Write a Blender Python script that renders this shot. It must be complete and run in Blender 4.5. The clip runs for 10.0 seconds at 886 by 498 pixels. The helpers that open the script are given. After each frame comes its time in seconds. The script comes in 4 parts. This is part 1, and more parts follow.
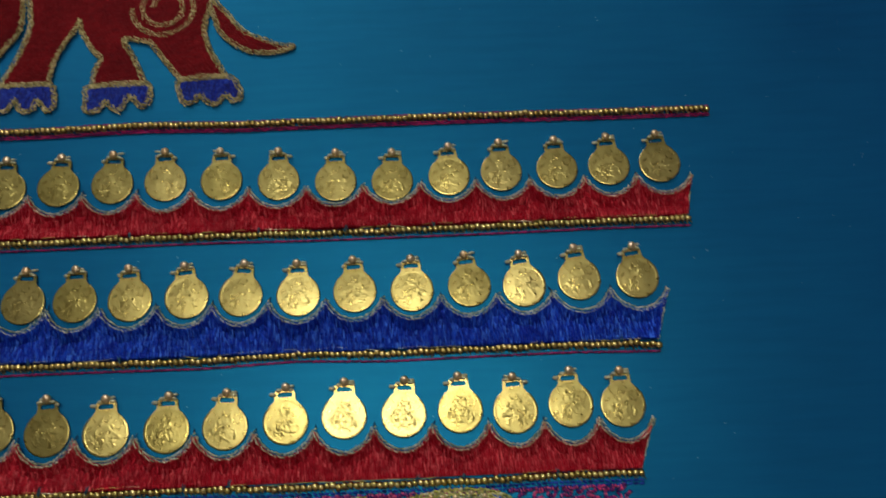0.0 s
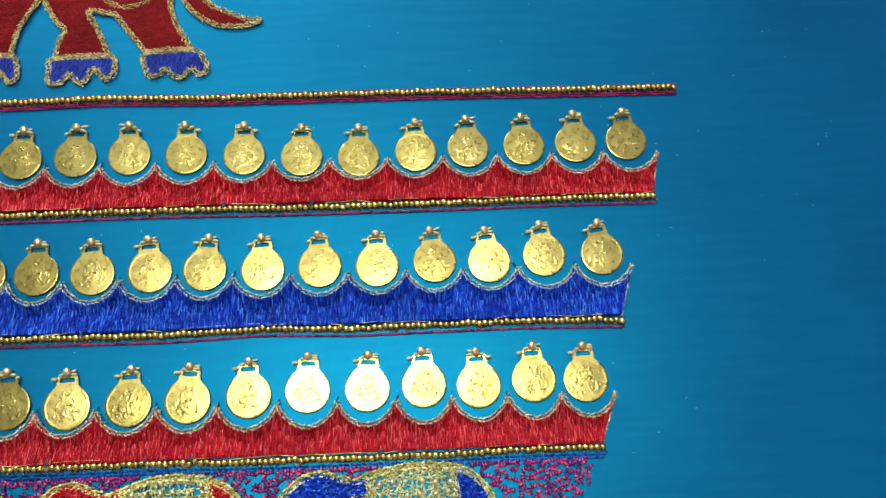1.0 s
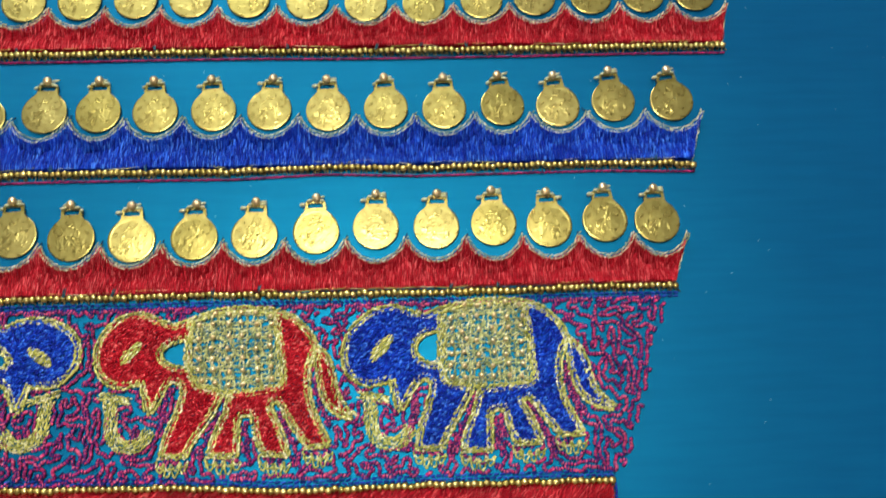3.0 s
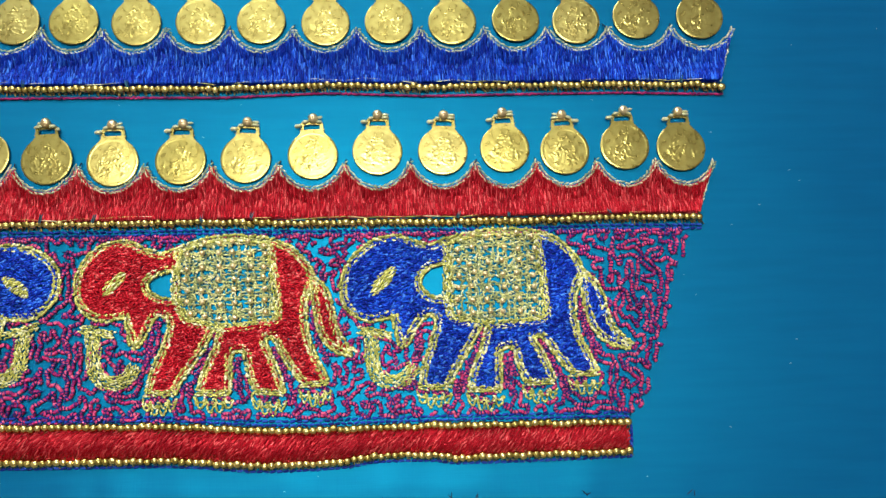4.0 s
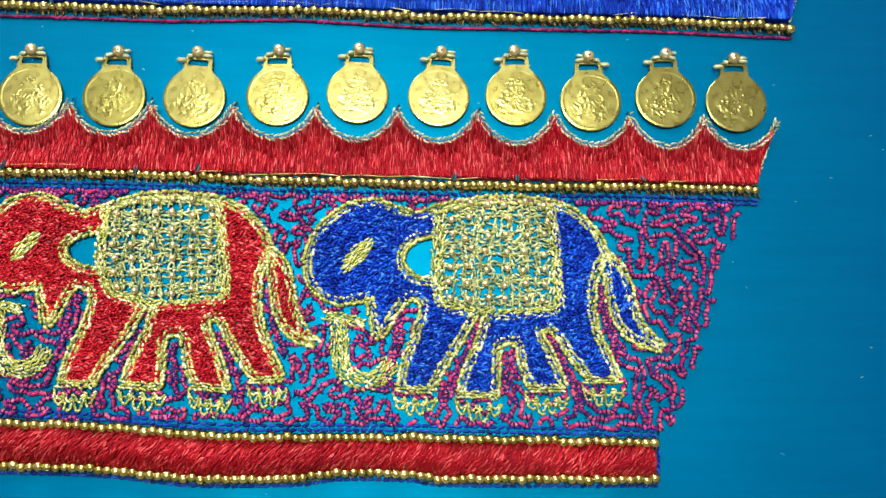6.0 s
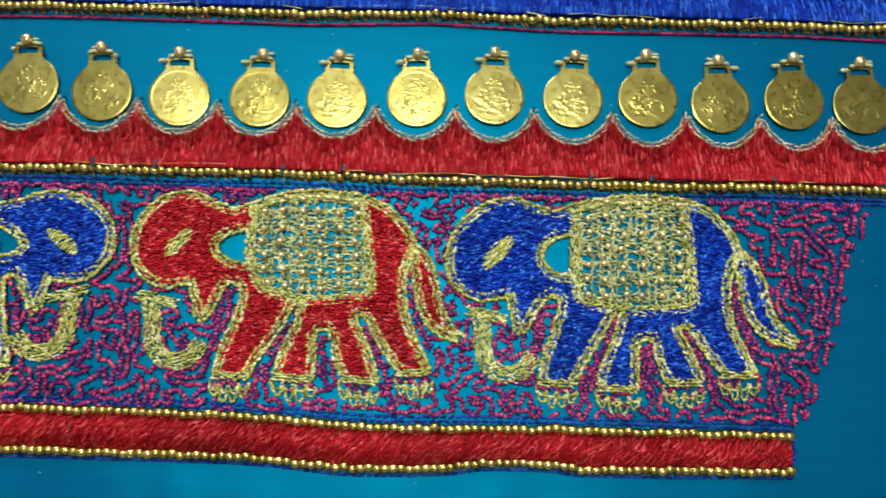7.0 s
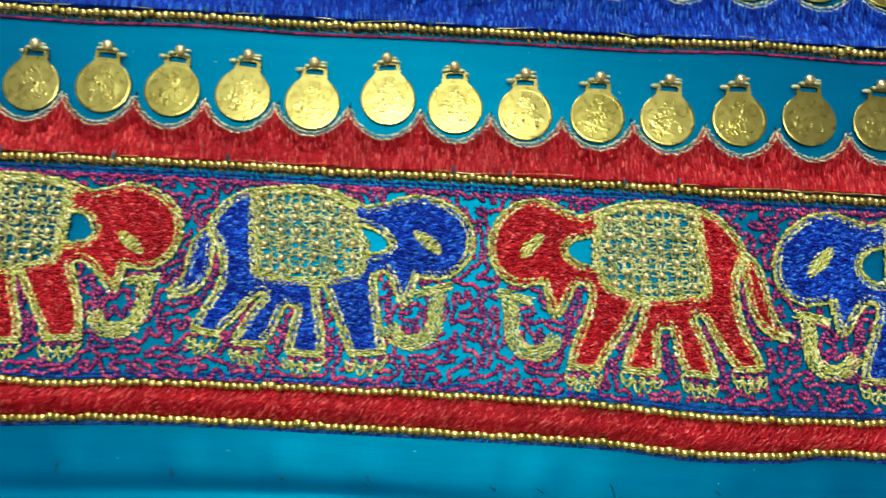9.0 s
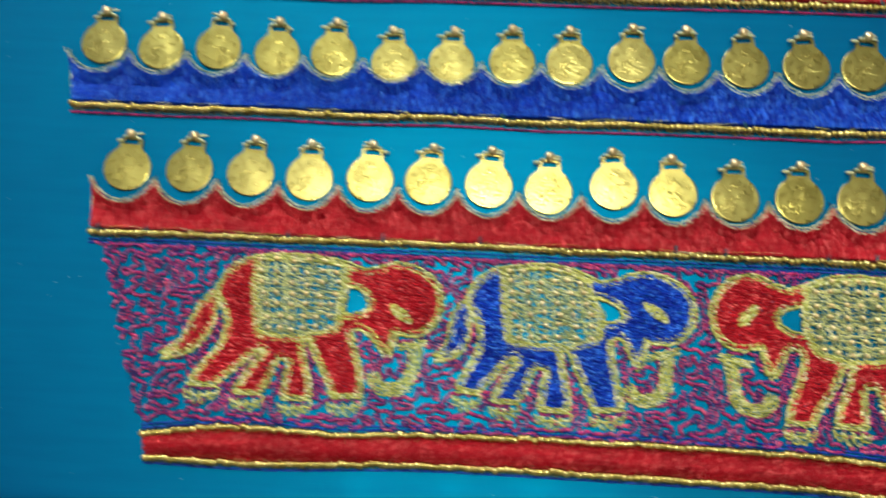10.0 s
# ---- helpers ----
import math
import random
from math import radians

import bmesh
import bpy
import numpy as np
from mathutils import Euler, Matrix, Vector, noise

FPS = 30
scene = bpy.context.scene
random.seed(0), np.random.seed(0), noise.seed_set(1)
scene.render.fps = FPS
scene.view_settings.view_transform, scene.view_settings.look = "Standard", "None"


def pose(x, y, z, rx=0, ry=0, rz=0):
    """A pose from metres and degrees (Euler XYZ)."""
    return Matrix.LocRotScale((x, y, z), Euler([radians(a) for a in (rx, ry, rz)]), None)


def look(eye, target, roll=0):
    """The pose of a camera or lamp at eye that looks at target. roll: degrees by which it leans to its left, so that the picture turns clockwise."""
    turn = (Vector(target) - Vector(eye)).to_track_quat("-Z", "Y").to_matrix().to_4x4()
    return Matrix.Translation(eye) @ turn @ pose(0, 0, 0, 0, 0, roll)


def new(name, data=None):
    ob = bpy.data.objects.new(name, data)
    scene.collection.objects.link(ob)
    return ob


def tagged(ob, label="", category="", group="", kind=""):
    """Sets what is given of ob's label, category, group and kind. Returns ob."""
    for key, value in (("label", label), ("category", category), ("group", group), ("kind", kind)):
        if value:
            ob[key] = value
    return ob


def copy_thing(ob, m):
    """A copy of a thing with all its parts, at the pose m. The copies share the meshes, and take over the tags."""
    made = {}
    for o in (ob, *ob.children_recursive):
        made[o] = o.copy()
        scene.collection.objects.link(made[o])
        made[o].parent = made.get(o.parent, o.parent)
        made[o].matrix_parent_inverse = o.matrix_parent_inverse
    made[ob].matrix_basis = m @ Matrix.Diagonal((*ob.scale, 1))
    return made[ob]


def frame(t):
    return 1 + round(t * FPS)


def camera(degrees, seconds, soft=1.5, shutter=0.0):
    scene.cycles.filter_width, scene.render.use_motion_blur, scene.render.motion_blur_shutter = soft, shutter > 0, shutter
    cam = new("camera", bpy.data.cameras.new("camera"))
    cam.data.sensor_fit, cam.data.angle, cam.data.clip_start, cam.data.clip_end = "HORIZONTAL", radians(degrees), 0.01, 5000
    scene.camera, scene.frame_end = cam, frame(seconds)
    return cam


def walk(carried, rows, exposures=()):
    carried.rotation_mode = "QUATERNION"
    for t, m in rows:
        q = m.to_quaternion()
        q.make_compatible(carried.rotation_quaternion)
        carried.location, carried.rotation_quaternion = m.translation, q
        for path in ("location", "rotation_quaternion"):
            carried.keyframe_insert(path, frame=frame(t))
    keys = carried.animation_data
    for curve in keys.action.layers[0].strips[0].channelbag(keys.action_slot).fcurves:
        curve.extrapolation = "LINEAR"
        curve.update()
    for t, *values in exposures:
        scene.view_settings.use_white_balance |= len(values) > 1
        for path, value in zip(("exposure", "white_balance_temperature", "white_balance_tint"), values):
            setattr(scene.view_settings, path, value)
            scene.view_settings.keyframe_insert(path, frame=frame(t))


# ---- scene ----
# ---------------------------------------------------------------- camera
cam = camera(58.0, 10.0, soft=1.4, shutter=0.32)
PATH = [
    (0, 0.08207, -0.02879, 0.20342, 17.652, -0.240, -2.362),
    (0.2, 0.08702, -0.03001, 0.20275, 16.782, -0.468, -2.625),
    (0.5, 0.08840, -0.02987, 0.20412, 16.688, -0.407, -2.899),
    (0.7, 0.09026, -0.03059, 0.20400, 16.881, -0.648, -2.486),
    (1, 0.08709, -0.03224, 0.20244, 16.828, -1.373, -2.339),
    (1.2, 0.08488, -0.03097, 0.20237, 16.299, -1.262, -2.114),
    (1.5, 0.08261, -0.02871, 0.20558, 17.444, -1.028, -2.307),
    (1.7, 0.08070, -0.02885, 0.20658, 17.980, -2.007, -1.857),
    (2, 0.07959, -0.03369, 0.20728, 18.212, -2.479, -1.732),
    (2.3, 0.07990, -0.04328, 0.20201, 17.335, -2.599, -2.034),
    (2.5, 0.07644, -0.04971, 0.19641, 16.101, -2.530, -1.627),
    (2.8, 0.06971, -0.05919, 0.19162, 15.926, -2.249, -2.095),
    (3, 0.06775, -0.06758, 0.18811, 16.255, -1.797, -1.896),
    (3.2, 0.06418, -0.07183, 0.18488, 15.192, -2.064, -1.766),
    (4.3, 0.06837, -0.06570, 0.16953, 11.822, -2.250, -1.226),
    (4.5, 0.07148, -0.06936, 0.16600, 11.845, -1.454, -0.896),
    (4.8, 0.07197, -0.06704, 0.15870, 10.879, -1.789, -0.162),
    (5, 0.07343, -0.06504, 0.15116, 11.047, -1.797, 0.663),
    (5.2, 0.07275, -0.06365, 0.14628, 10.752, -1.529, 1.024),
    (6.3, 0.07156, -0.05896, 0.14032, 9.088, -1.397, 0.943),
    (6.5, 0.06697, -0.05883, 0.14171, 8.671, -1.162, 1.054),
    (6.8, 0.05465, -0.05995, 0.14276, 8.688, -1.046, 0.992),
    (7, 0.04837, -0.06075, 0.14430, 9.509, -0.912, 1.316),
    (7.2, 0.04039, -0.06056, 0.14588, 9.470, -1.180, 1.577),
    (7.5, 0.03190, -0.06020, 0.14736, 9.894, -0.677, 1.166),
    (7.7, 0.02622, -0.05934, 0.14762, 9.550, -0.521, 1.237),
    (8, 0.01320, -0.05995, 0.14795, 9.384, -1.005, 1.584),
    (8.3, -0.00062, -0.06041, 0.15006, 10.057, -0.662, 1.579),
    (8.5, -0.00603, -0.06338, 0.15021, 10.035, -1.106, 2.391),
    (8.7, -0.01124, -0.06457, 0.15093, 9.564, -1.613, 2.806),
    (9, -0.01790, -0.06661, 0.15729, 10.231, -1.318, 2.669),
    (9.2, -0.02634, -0.06603, 0.16046, 10.160, -0.827, 2.932),
    (9.5, -0.03864, -0.06671, 0.16971, 11.102, 0.296, 2.837),
    (9.7, -0.04755, -0.06651, 0.17488, 11.293, 0.278, 2.746),
    (9.8, -0.04658, -0.06215, 0.17798, 10.686, 1.755, 3.251),
    (10, -0.06128, -0.06403, 0.18400, 12.333, 1.550, 2.940),
]
# exposure in stops, white balance in kelvin and tint
EXPOSURES = [
    (0.0, -1.95, 6530, 22), (0.3, -0.70, 6450, 15), (1.0, -0.57, 6400, 14), (1.5, -0.76, 6520, 19), (2.0, -0.23, 6600, 13), (2.5, -0.95, 6600, 20),
    (3.0, -0.62, 6600, 13), (3.2, -0.54, 6550, 12), (4.3, -0.36, 6500, 11), (5.2, -0.32, 6320, 8), (6.5, -0.16, 6380, 3), (7.0, -0.74, 6500, 4), (7.5, -0.38, 6480, 2),
    (8.0, -0.18, 6650, 1), (8.5, -0.42, 6600, -3), (9.0, -0.54, 6600, -2), (9.5, -0.61, 6480, 1), (10.0, -0.62, 6600, 3),
]
walk(cam, [(t, pose(x, y, z, rx, ry, rz)) for t, x, y, z, rx, ry, rz in PATH], EXPOSURES)

# ---------------------------------------------------------------- light
world = bpy.data.worlds.new("room_air")
world.use_nodes = True
world.node_tree.nodes["Background"].inputs[0].default_value = (0.6, 0.65, 0.7, 1)
world.node_tree.nodes["Background"].inputs[1].default_value = 0.1
scene.world = world


def area_lamp(name, eye, target, size, size_y, power, colour):
    data = bpy.data.lights.new(name, "AREA")
    data.shape, data.size, data.size_y, data.energy, data.color = "RECTANGLE", size, size_y, power, colour
    ob = new(name, data)
    ob.matrix_world = look(eye, target)
    return ob


area_lamp("ceiling_lamp", (-0.045, 0.18, 1.70), (-0.03, 0.1, 0), 0.50, 0.13, 20, (1, 0.97, 0.92))
# unseen uplight, added so that the metal reflects a brighter ceiling
area_lamp("ceiling_fill_light", (-0.045, 0.18, 1.72), (-0.045, 0.18, 3), 0.50, 0.13, 14, (1, 0.97, 0.92))
# fill added at the windowless north wall to brighten the far side
area_lamp("north_fill_light", (-0.50, 1.97, 1.30), (0.0, 0.1, 0.1), 1.3, 1.1, 92, (0.95, 0.98, 1.0))

# ---------------------------------------------------------------- materials
def material(name, rough=0.6, metal=0.0, spec=0.5):
    m = bpy.data.materials.new(name)
    m.use_nodes = True
    b = m.node_tree.nodes["Principled BSDF"]
    b.inputs["Roughness"].default_value, b.inputs["Metallic"].default_value = rough, metal
    b.inputs["Specular IOR Level"].default_value = spec
    return m, m.node_tree.nodes, m.node_tree.links, b


def ramp(nodes, stops):
    r = nodes.new("ShaderNodeValToRGB")
    while len(r.color_ramp.elements) < len(stops):
        r.color_ramp.elements.new(0.5)
    for e, (at, c) in zip(r.color_ramp.elements, stops):
        e.position, e.color = at, (*c, 1)
    return r


def noise_node(nodes, links, scale, detail=3.0, stretch=(1, 1, 1)):
    tc, mp, n = nodes.new("ShaderNodeTexCoord"), nodes.new("ShaderNodeMapping"), nodes.new("ShaderNodeTexNoise")
    mp.inputs["Scale"].default_value = stretch
    n.inputs["Scale"].default_value, n.inputs["Detail"].default_value = scale, detail
    links.new(tc.outputs["Object"], mp.inputs["Vector"])
    links.new(mp.outputs["Vector"], n.inputs["Vector"])
    return n


def bump(nodes, links, b, height, strength, distance):
    n = nodes.new("ShaderNodeBump")
    n.inputs["Strength"].default_value, n.inputs["Distance"].default_value = strength, distance
    links.new(height, n.inputs["Height"])
    links.new(n.outputs["Normal"], b.inputs["Normal"])


def mixed(nodes, links, a, b, fac, mode="MIX"):
    m = nodes.new("ShaderNodeMix")
    m.data_type, m.blend_type = "RGBA", mode
    m.inputs["Factor"].default_value = fac if isinstance(fac, float) else 0.5
    if not isinstance(fac, float):
        links.new(fac, m.inputs["Factor"])
    links.new(a, m.inputs["A"])
    links.new(b, m.inputs["B"])
    return m.outputs["Result"]


def thread(name, stops, rough=0.42, metal=0.0, sheen=0.0, fibre=0.25):
    """Twisted yarn: each stitch takes its own shade; fine fibres across it."""
    m, nodes, links, b = material(name, rough, metal, 0.16)
    geo = nodes.new("ShaderNodeNewGeometry")
    r = ramp(nodes, stops)
    links.new(geo.outputs["Random Per Island"], r.inputs["Fac"])
    big = noise_node(nodes, links, 90, 3)
    shade = ramp(nodes, [(0.3, (0.72, 0.72, 0.72)), (0.7, (1, 1, 1))])
    links.new(big.outputs["Fac"], shade.inputs["Fac"])
    links.new(mixed(nodes, links, r.outputs["Color"], shade.outputs["Color"], 1.0, "MULTIPLY"), b.inputs["Base Color"])
    fine = noise_node(nodes, links, 5200, 2)
    bump(nodes, links, b, fine.outputs["Fac"], fibre, 0.0001)
    b.inputs["Sheen Weight"].default_value = sheen
    return m


# random stitch tones; in red and blue the palest stops paint in sparkle
RED = thread("red_silk_thread", [(0.0, (0.34, 0.004, 0.012)), (0.5, (0.48, 0.009, 0.022)), (0.80, (0.64, 0.028, 0.046)), (1.0, (0.90, 0.16, 0.16))], 0.38, 0.42)
BLUE = thread("blue_silk_thread", [(0.0, (0.003, 0.014, 0.26)), (0.45, (0.005, 0.040, 0.48)), (0.80, (0.011, 0.11, 0.72)), (1.0, (0.08, 0.29, 0.92))], 0.38, 0.40)
MAGENTA = thread("magenta_thread", [(0.0, (0.12, 0.010, 0.12)), (0.2, (0.46, 0.022, 0.16)), (0.5, (0.63, 0.042, 0.18)), (1.0, (0.86, 0.15, 0.29))], 0.5)
PURPLE = thread("maroon_purple_thread", [(0.0, (0.10, 0.008, 0.09)), (0.5, (0.34, 0.014, 0.13)), (1.0, (0.52, 0.03, 0.18))], 0.5)
NAVY = thread("navy_thread", [(0.0, (0.006, 0.014, 0.18)), (0.6, (0.014, 0.045, 0.44)), (1.0, (0.03, 0.11, 0.62))])
# random zari tones; the last stop paints glints into some stitches
ZARI = thread("gold_zari_thread", [(0.0, (0.34, 0.38, 0.09)), (0.4, (0.66, 0.66, 0.17)), (0.75, (0.85, 0.84, 0.28)), (0.85, (1.0, 0.99, 0.60))], 0.26, 0.25, 0, 0.5)
PALE = thread("pale_zari_thread", [(0.0, (0.24, 0.33, 0.20)), (0.5, (0.60, 0.63, 0.35)), (1.0, (0.95, 0.95, 0.68))], 0.36, 0.2, 0, 0.5)
COPPER = thread("old_gold_thread", [(0.0, (0.24, 0.21, 0.07)), (0.5, (0.54, 0.48, 0.18)), (1.0, (0.86, 0.78, 0.40))], 0.36, 0.35, 0, 0.5)


def gold(name, rough, low, high, wear):
    m, nodes, links, b = material(name, rough, 1.0)
    info = nodes.new("ShaderNodeObjectInfo")
    r = ramp(nodes, [(0.0, low), (1.0, high)])
    links.new(info.outputs["Random"], r.inputs["Fac"])
    n = noise_node(nodes, links, 700, 4)
    tint = ramp(nodes, [(0.3, (wear, wear * 0.95, wear * 0.85)), (0.62, (1, 1, 1))])
    links.new(n.outputs["Fac"], tint.inputs["Fac"])
    links.new(mixed(nodes, links, r.outputs["Color"], tint.outputs["Color"], 1.0, "MULTIPLY"), b.inputs["Base Color"])
    rr = nodes.new("ShaderNodeMapRange")
    rr.inputs["To Min"].default_value, rr.inputs["To Max"].default_value = rough * 0.8, rough * 1.35
    links.new(n.outputs["Fac"], rr.inputs["Value"])
    links.new(rr.outputs["Result"], b.inputs["Roughness"])
    fine = noise_node(nodes, links, 1600, 3)
    bump(nodes, links, b, fine.outputs["Fac"], 0.22, 0.0001)
    return m


GOLD = gold("stamped_gold_brass", 0.265, (0.35, 0.308, 0.085), (0.43, 0.380, 0.125), 0.82)
BEAD = gold("gold_bead_glass", 0.24, (0.47, 0.38, 0.105), (0.76, 0.63, 0.25), 0.65)
PEARL = gold("pale_gold_bead", 0.34, (0.94, 0.74, 0.42), (0.99, 0.88, 0.60), 0.9)


def cloth_material():
    """Shot silk: deep blue matt yarns crossed by glossy teal ones."""
    m, nodes, links, b = material("blue_silk_cloth", 0.43, 1.0)
    big = noise_node(nodes, links, 14, 4)
    slub = noise_node(nodes, links, 420, 3, (0.10, 1, 1))
    tint = ramp(nodes, [(0.35, (0.91, 0.92, 0.93)), (0.65, (1, 1, 1))])
    links.new(slub.outputs["Fac"], tint.inputs["Fac"])
    warp, weft = noise_node(nodes, links, 3000, 1, (1, 0.04, 1)), noise_node(nodes, links, 3000, 1, (0.04, 1, 1))
    add = nodes.new("ShaderNodeMath")
    links.new(warp.outputs["Fac"], add.inputs[0])
    links.new(weft.outputs["Fac"], add.inputs[1])
    d = nodes.new("ShaderNodeBsdfPrincipled")
    d.inputs["Roughness"].default_value, d.inputs["Specular IOR Level"].default_value = 0.6, 0.06
    for shader, low, high in ((b, (0.001, 0.166, 0.266), (0.001, 0.212, 0.318)), (d, (0.001, 0.066, 0.242), (0.001, 0.083, 0.284))):
        r = ramp(nodes, [(0.3, low), (0.7, high)])
        links.new(big.outputs["Fac"], r.inputs["Fac"])
        links.new(mixed(nodes, links, r.outputs["Color"], tint.outputs["Color"], 1.0, "MULTIPLY"), shader.inputs["Base Color"])
        bump(nodes, links, shader, add.outputs[0], 0.16, 0.0001)
    mix = nodes.new("ShaderNodeMixShader")
    mix.inputs[0].default_value = 0.46
    links.new(d.outputs[0], mix.inputs[1])
    links.new(b.outputs[0], mix.inputs[2])
    links.new(mix.outputs[0], nodes["Material Output"].inputs["Surface"])
    return m


def plain(name, low, high, scale, rough, stretch=(1, 1, 1)):
    m, nodes, links, b = material(name, rough)
    n = noise_node(nodes, links, scale, 5, stretch)
    r = ramp(nodes, [(0.3, low), (0.7, high)])
    links.new(n.outputs["Fac"], r.inputs["Fac"])
    links.new(r.outputs["Color"], b.inputs["Base Color"])
    bump(nodes, links, b, n.outputs["Fac"], 0.2, 0.001)
    return m


CLOTH = cloth_material()
WALL = plain("painted_plaster", (0.62, 0.58, 0.50), (0.70, 0.66, 0.58), 6, 0.8)
CEIL = plain("white_ceiling_paint", (0.74, 0.73, 0.70), (0.80, 0.79, 0.77), 5, 0.85)
FLOORM = plain("stone_floor", (0.30, 0.27, 0.23), (0.42, 0.38, 0.33), 4, 0.4)
WOOD = plain("brown_wood", (0.16, 0.08, 0.035), (0.27, 0.15, 0.07), 30, 0.45, (0.08, 1, 1))
LINT = thread("pale_lint", [(0.0, (0.2, 0.3, 0.36)), (1.0, (0.5, 0.58, 0.62))], 0.6)
OLIVE = thread("dark_olive_thread", [(0.0, (0.07, 0.055, 0.016)), (0.6, (0.22, 0.17, 0.045)), (1.0, (0.50, 0.42, 0.15))], 0.4, 0.3)
LATTICE = thread("pale_green_zari_thread", [(0.0, (0.22, 0.30, 0.16)), (0.4, (0.50, 0.54, 0.22)), (0.8, (0.80, 0.78, 0.32)), (1.0, (1.0, 0.97, 0.66))], 0.3, 0.25, 0, 0.5)
OLD_ZARI = thread("tarnished_zari_thread", [(0.0, (0.28, 0.31, 0.12)), (0.5, (0.52, 0.53, 0.18)), (1.0, (0.76, 0.75, 0.30))], 0.34, 0.25, 0, 0.5)
INK = thread("ink_blue_thread", [(0.0, (0.004, 0.008, 0.07)), (1.0, (0.012, 0.035, 0.26))], 0.55)
KNOT = thread("dull_teal_thread", [(0.0, (0.01, 0.06, 0.09)), (1.0, (0.05, 0.18, 0.22))], 0.5)
DARK = thread("dark_basting_thread", [(0.0, (0.01, 0.015, 0.04)), (1.0, (0.02, 0.04, 0.10))], 0.6)

# ---------------------------------------------------------------- mesh tools (drawn in centimetres, stored in metres)
CM = 0.01


def link_mesh(name, verts, faces, mat, smooth=True):
    me = bpy.data.meshes.new(name)
    v = np.asarray(verts, float).reshape(-1, 3) * CM
    f = np.asarray(faces, np.int32)
    me.vertices.add(len(v))
    me.vertices.foreach_set("co", v.ravel())
    me.loops.add(f.size)
    me.loops.foreach_set("vertex_index", f.ravel())
    me.polygons.add(len(f))
    me.polygons.foreach_set("loop_start", np.arange(len(f), dtype=np.int32) * f.shape[1])
    me.polygons.foreach_set("use_smooth", np.full(len(f), smooth))
    me.update(calc_edges=True)
    me.validate()
    me.materials.append(mat)
    return new(name, me)


def part(name, verts, faces, mat, parent, label="", kind="", smooth=True):
    ob = link_mesh(name, verts, faces, mat, smooth)
    ob.parent = parent
    return tagged(ob, label, kind=kind)


def thing(name, label, category, group="", at=(0, 0, 0)):
    ob = new(name)
    ob.empty_display_size = 0.01
    ob.location = [c * CM for c in at]
    return tagged(ob, label, category, group)


RINGS = np.array([(0.0, 0.3), (0.2, 0.95), (0.8, 0.95), (1.0, 0.3)])


def stitch_mesh(a, b, width, height, bow=0.0):
    """Spindles from a to b: one closed stitch each, lying on the cloth."""
    a, b = np.asarray(a, float).reshape(-1, 3), np.asarray(b, float).reshape(-1, 3)
    n = len(a)
    width, height, bow = (np.broadcast_to(np.asarray(w, float), (n,)) for w in (width, height, bow))
    ahead = b - a
    side = np.stack([-ahead[:, 1], ahead[:, 0], 0 * ahead[:, 0]], 1)
    side /= np.linalg.norm(side, axis=1, keepdims=True) + 1e-9
    k, sides = len(RINGS), 4
    ang = np.arange(sides) * 2 * np.pi / sides
    v = a[:, None, None] + ahead[:, None, None] * RINGS[None, :, None, 0:1]
    v = v + side[:, None, None] * (RINGS[None, :, 1, None] * np.cos(ang)[None, None] * width[:, None, None] / 2)[..., None]
    lift = RINGS[None, :, 1, None] * np.sin(ang)[None, None] * height[:, None, None] / 2
    lift = lift + (4 * RINGS[:, 0] * (1 - RINGS[:, 0]))[None, :, None] * bow[:, None, None]
    v = v + lift[..., None] * np.array([0, 0, 1.0])
    i = np.arange(sides)
    quad = [np.stack([r * sides + i, r * sides + (i + 1) % sides, (r + 1) * sides + (i + 1) % sides, (r + 1) * sides + i], 1) for r in range(k - 1)]
    quad = np.concatenate(quad)
    faces = (quad[None] + (np.arange(n) * k * sides)[:, None, None]).reshape(-1, 4)
    return v.reshape(-1, 3), faces


def spline(points, closed=False, per=12):
    """A smooth curve through a few design points."""
    p = np.asarray(points, float)
    ext = np.vstack([p[-1:], p, p[:2]]) if closed else np.vstack([2 * p[:1] - p[1:2], p, 2 * p[-1:] - p[-2:-1]])
    out = []
    for n in range(len(ext) - 3):
        a, b, c, d = ext[n : n + 4]
        t = np.linspace(0, 1, per, endpoint=False)[:, None]
        out.append(0.5 * (2 * b + (c - a) * t + (2 * a - 5 * b + 4 * c - d) * t**2 + (3 * b - a - 3 * c + d) * t**3))
    out.append(p[:1] if closed else p[-1:])
    return np.vstack(out)


def even(path, step):
    """The path in equal steps, with its tangents."""
    p = np.asarray(path, float)
    s = np.r_[0, np.cumsum(np.hypot(*np.diff(p, axis=0).T))]
    n = max(2, int(round(s[-1] / step)) + 1)
    at = np.linspace(0, s[-1], n)
    q = np.stack([np.interp(at, s, p[:, 0]), np.interp(at, s, p[:, 1])], 1)
    t = np.gradient(q, axis=0)
    return q, t / (np.hypot(*t.T)[:, None] + 1e-9)


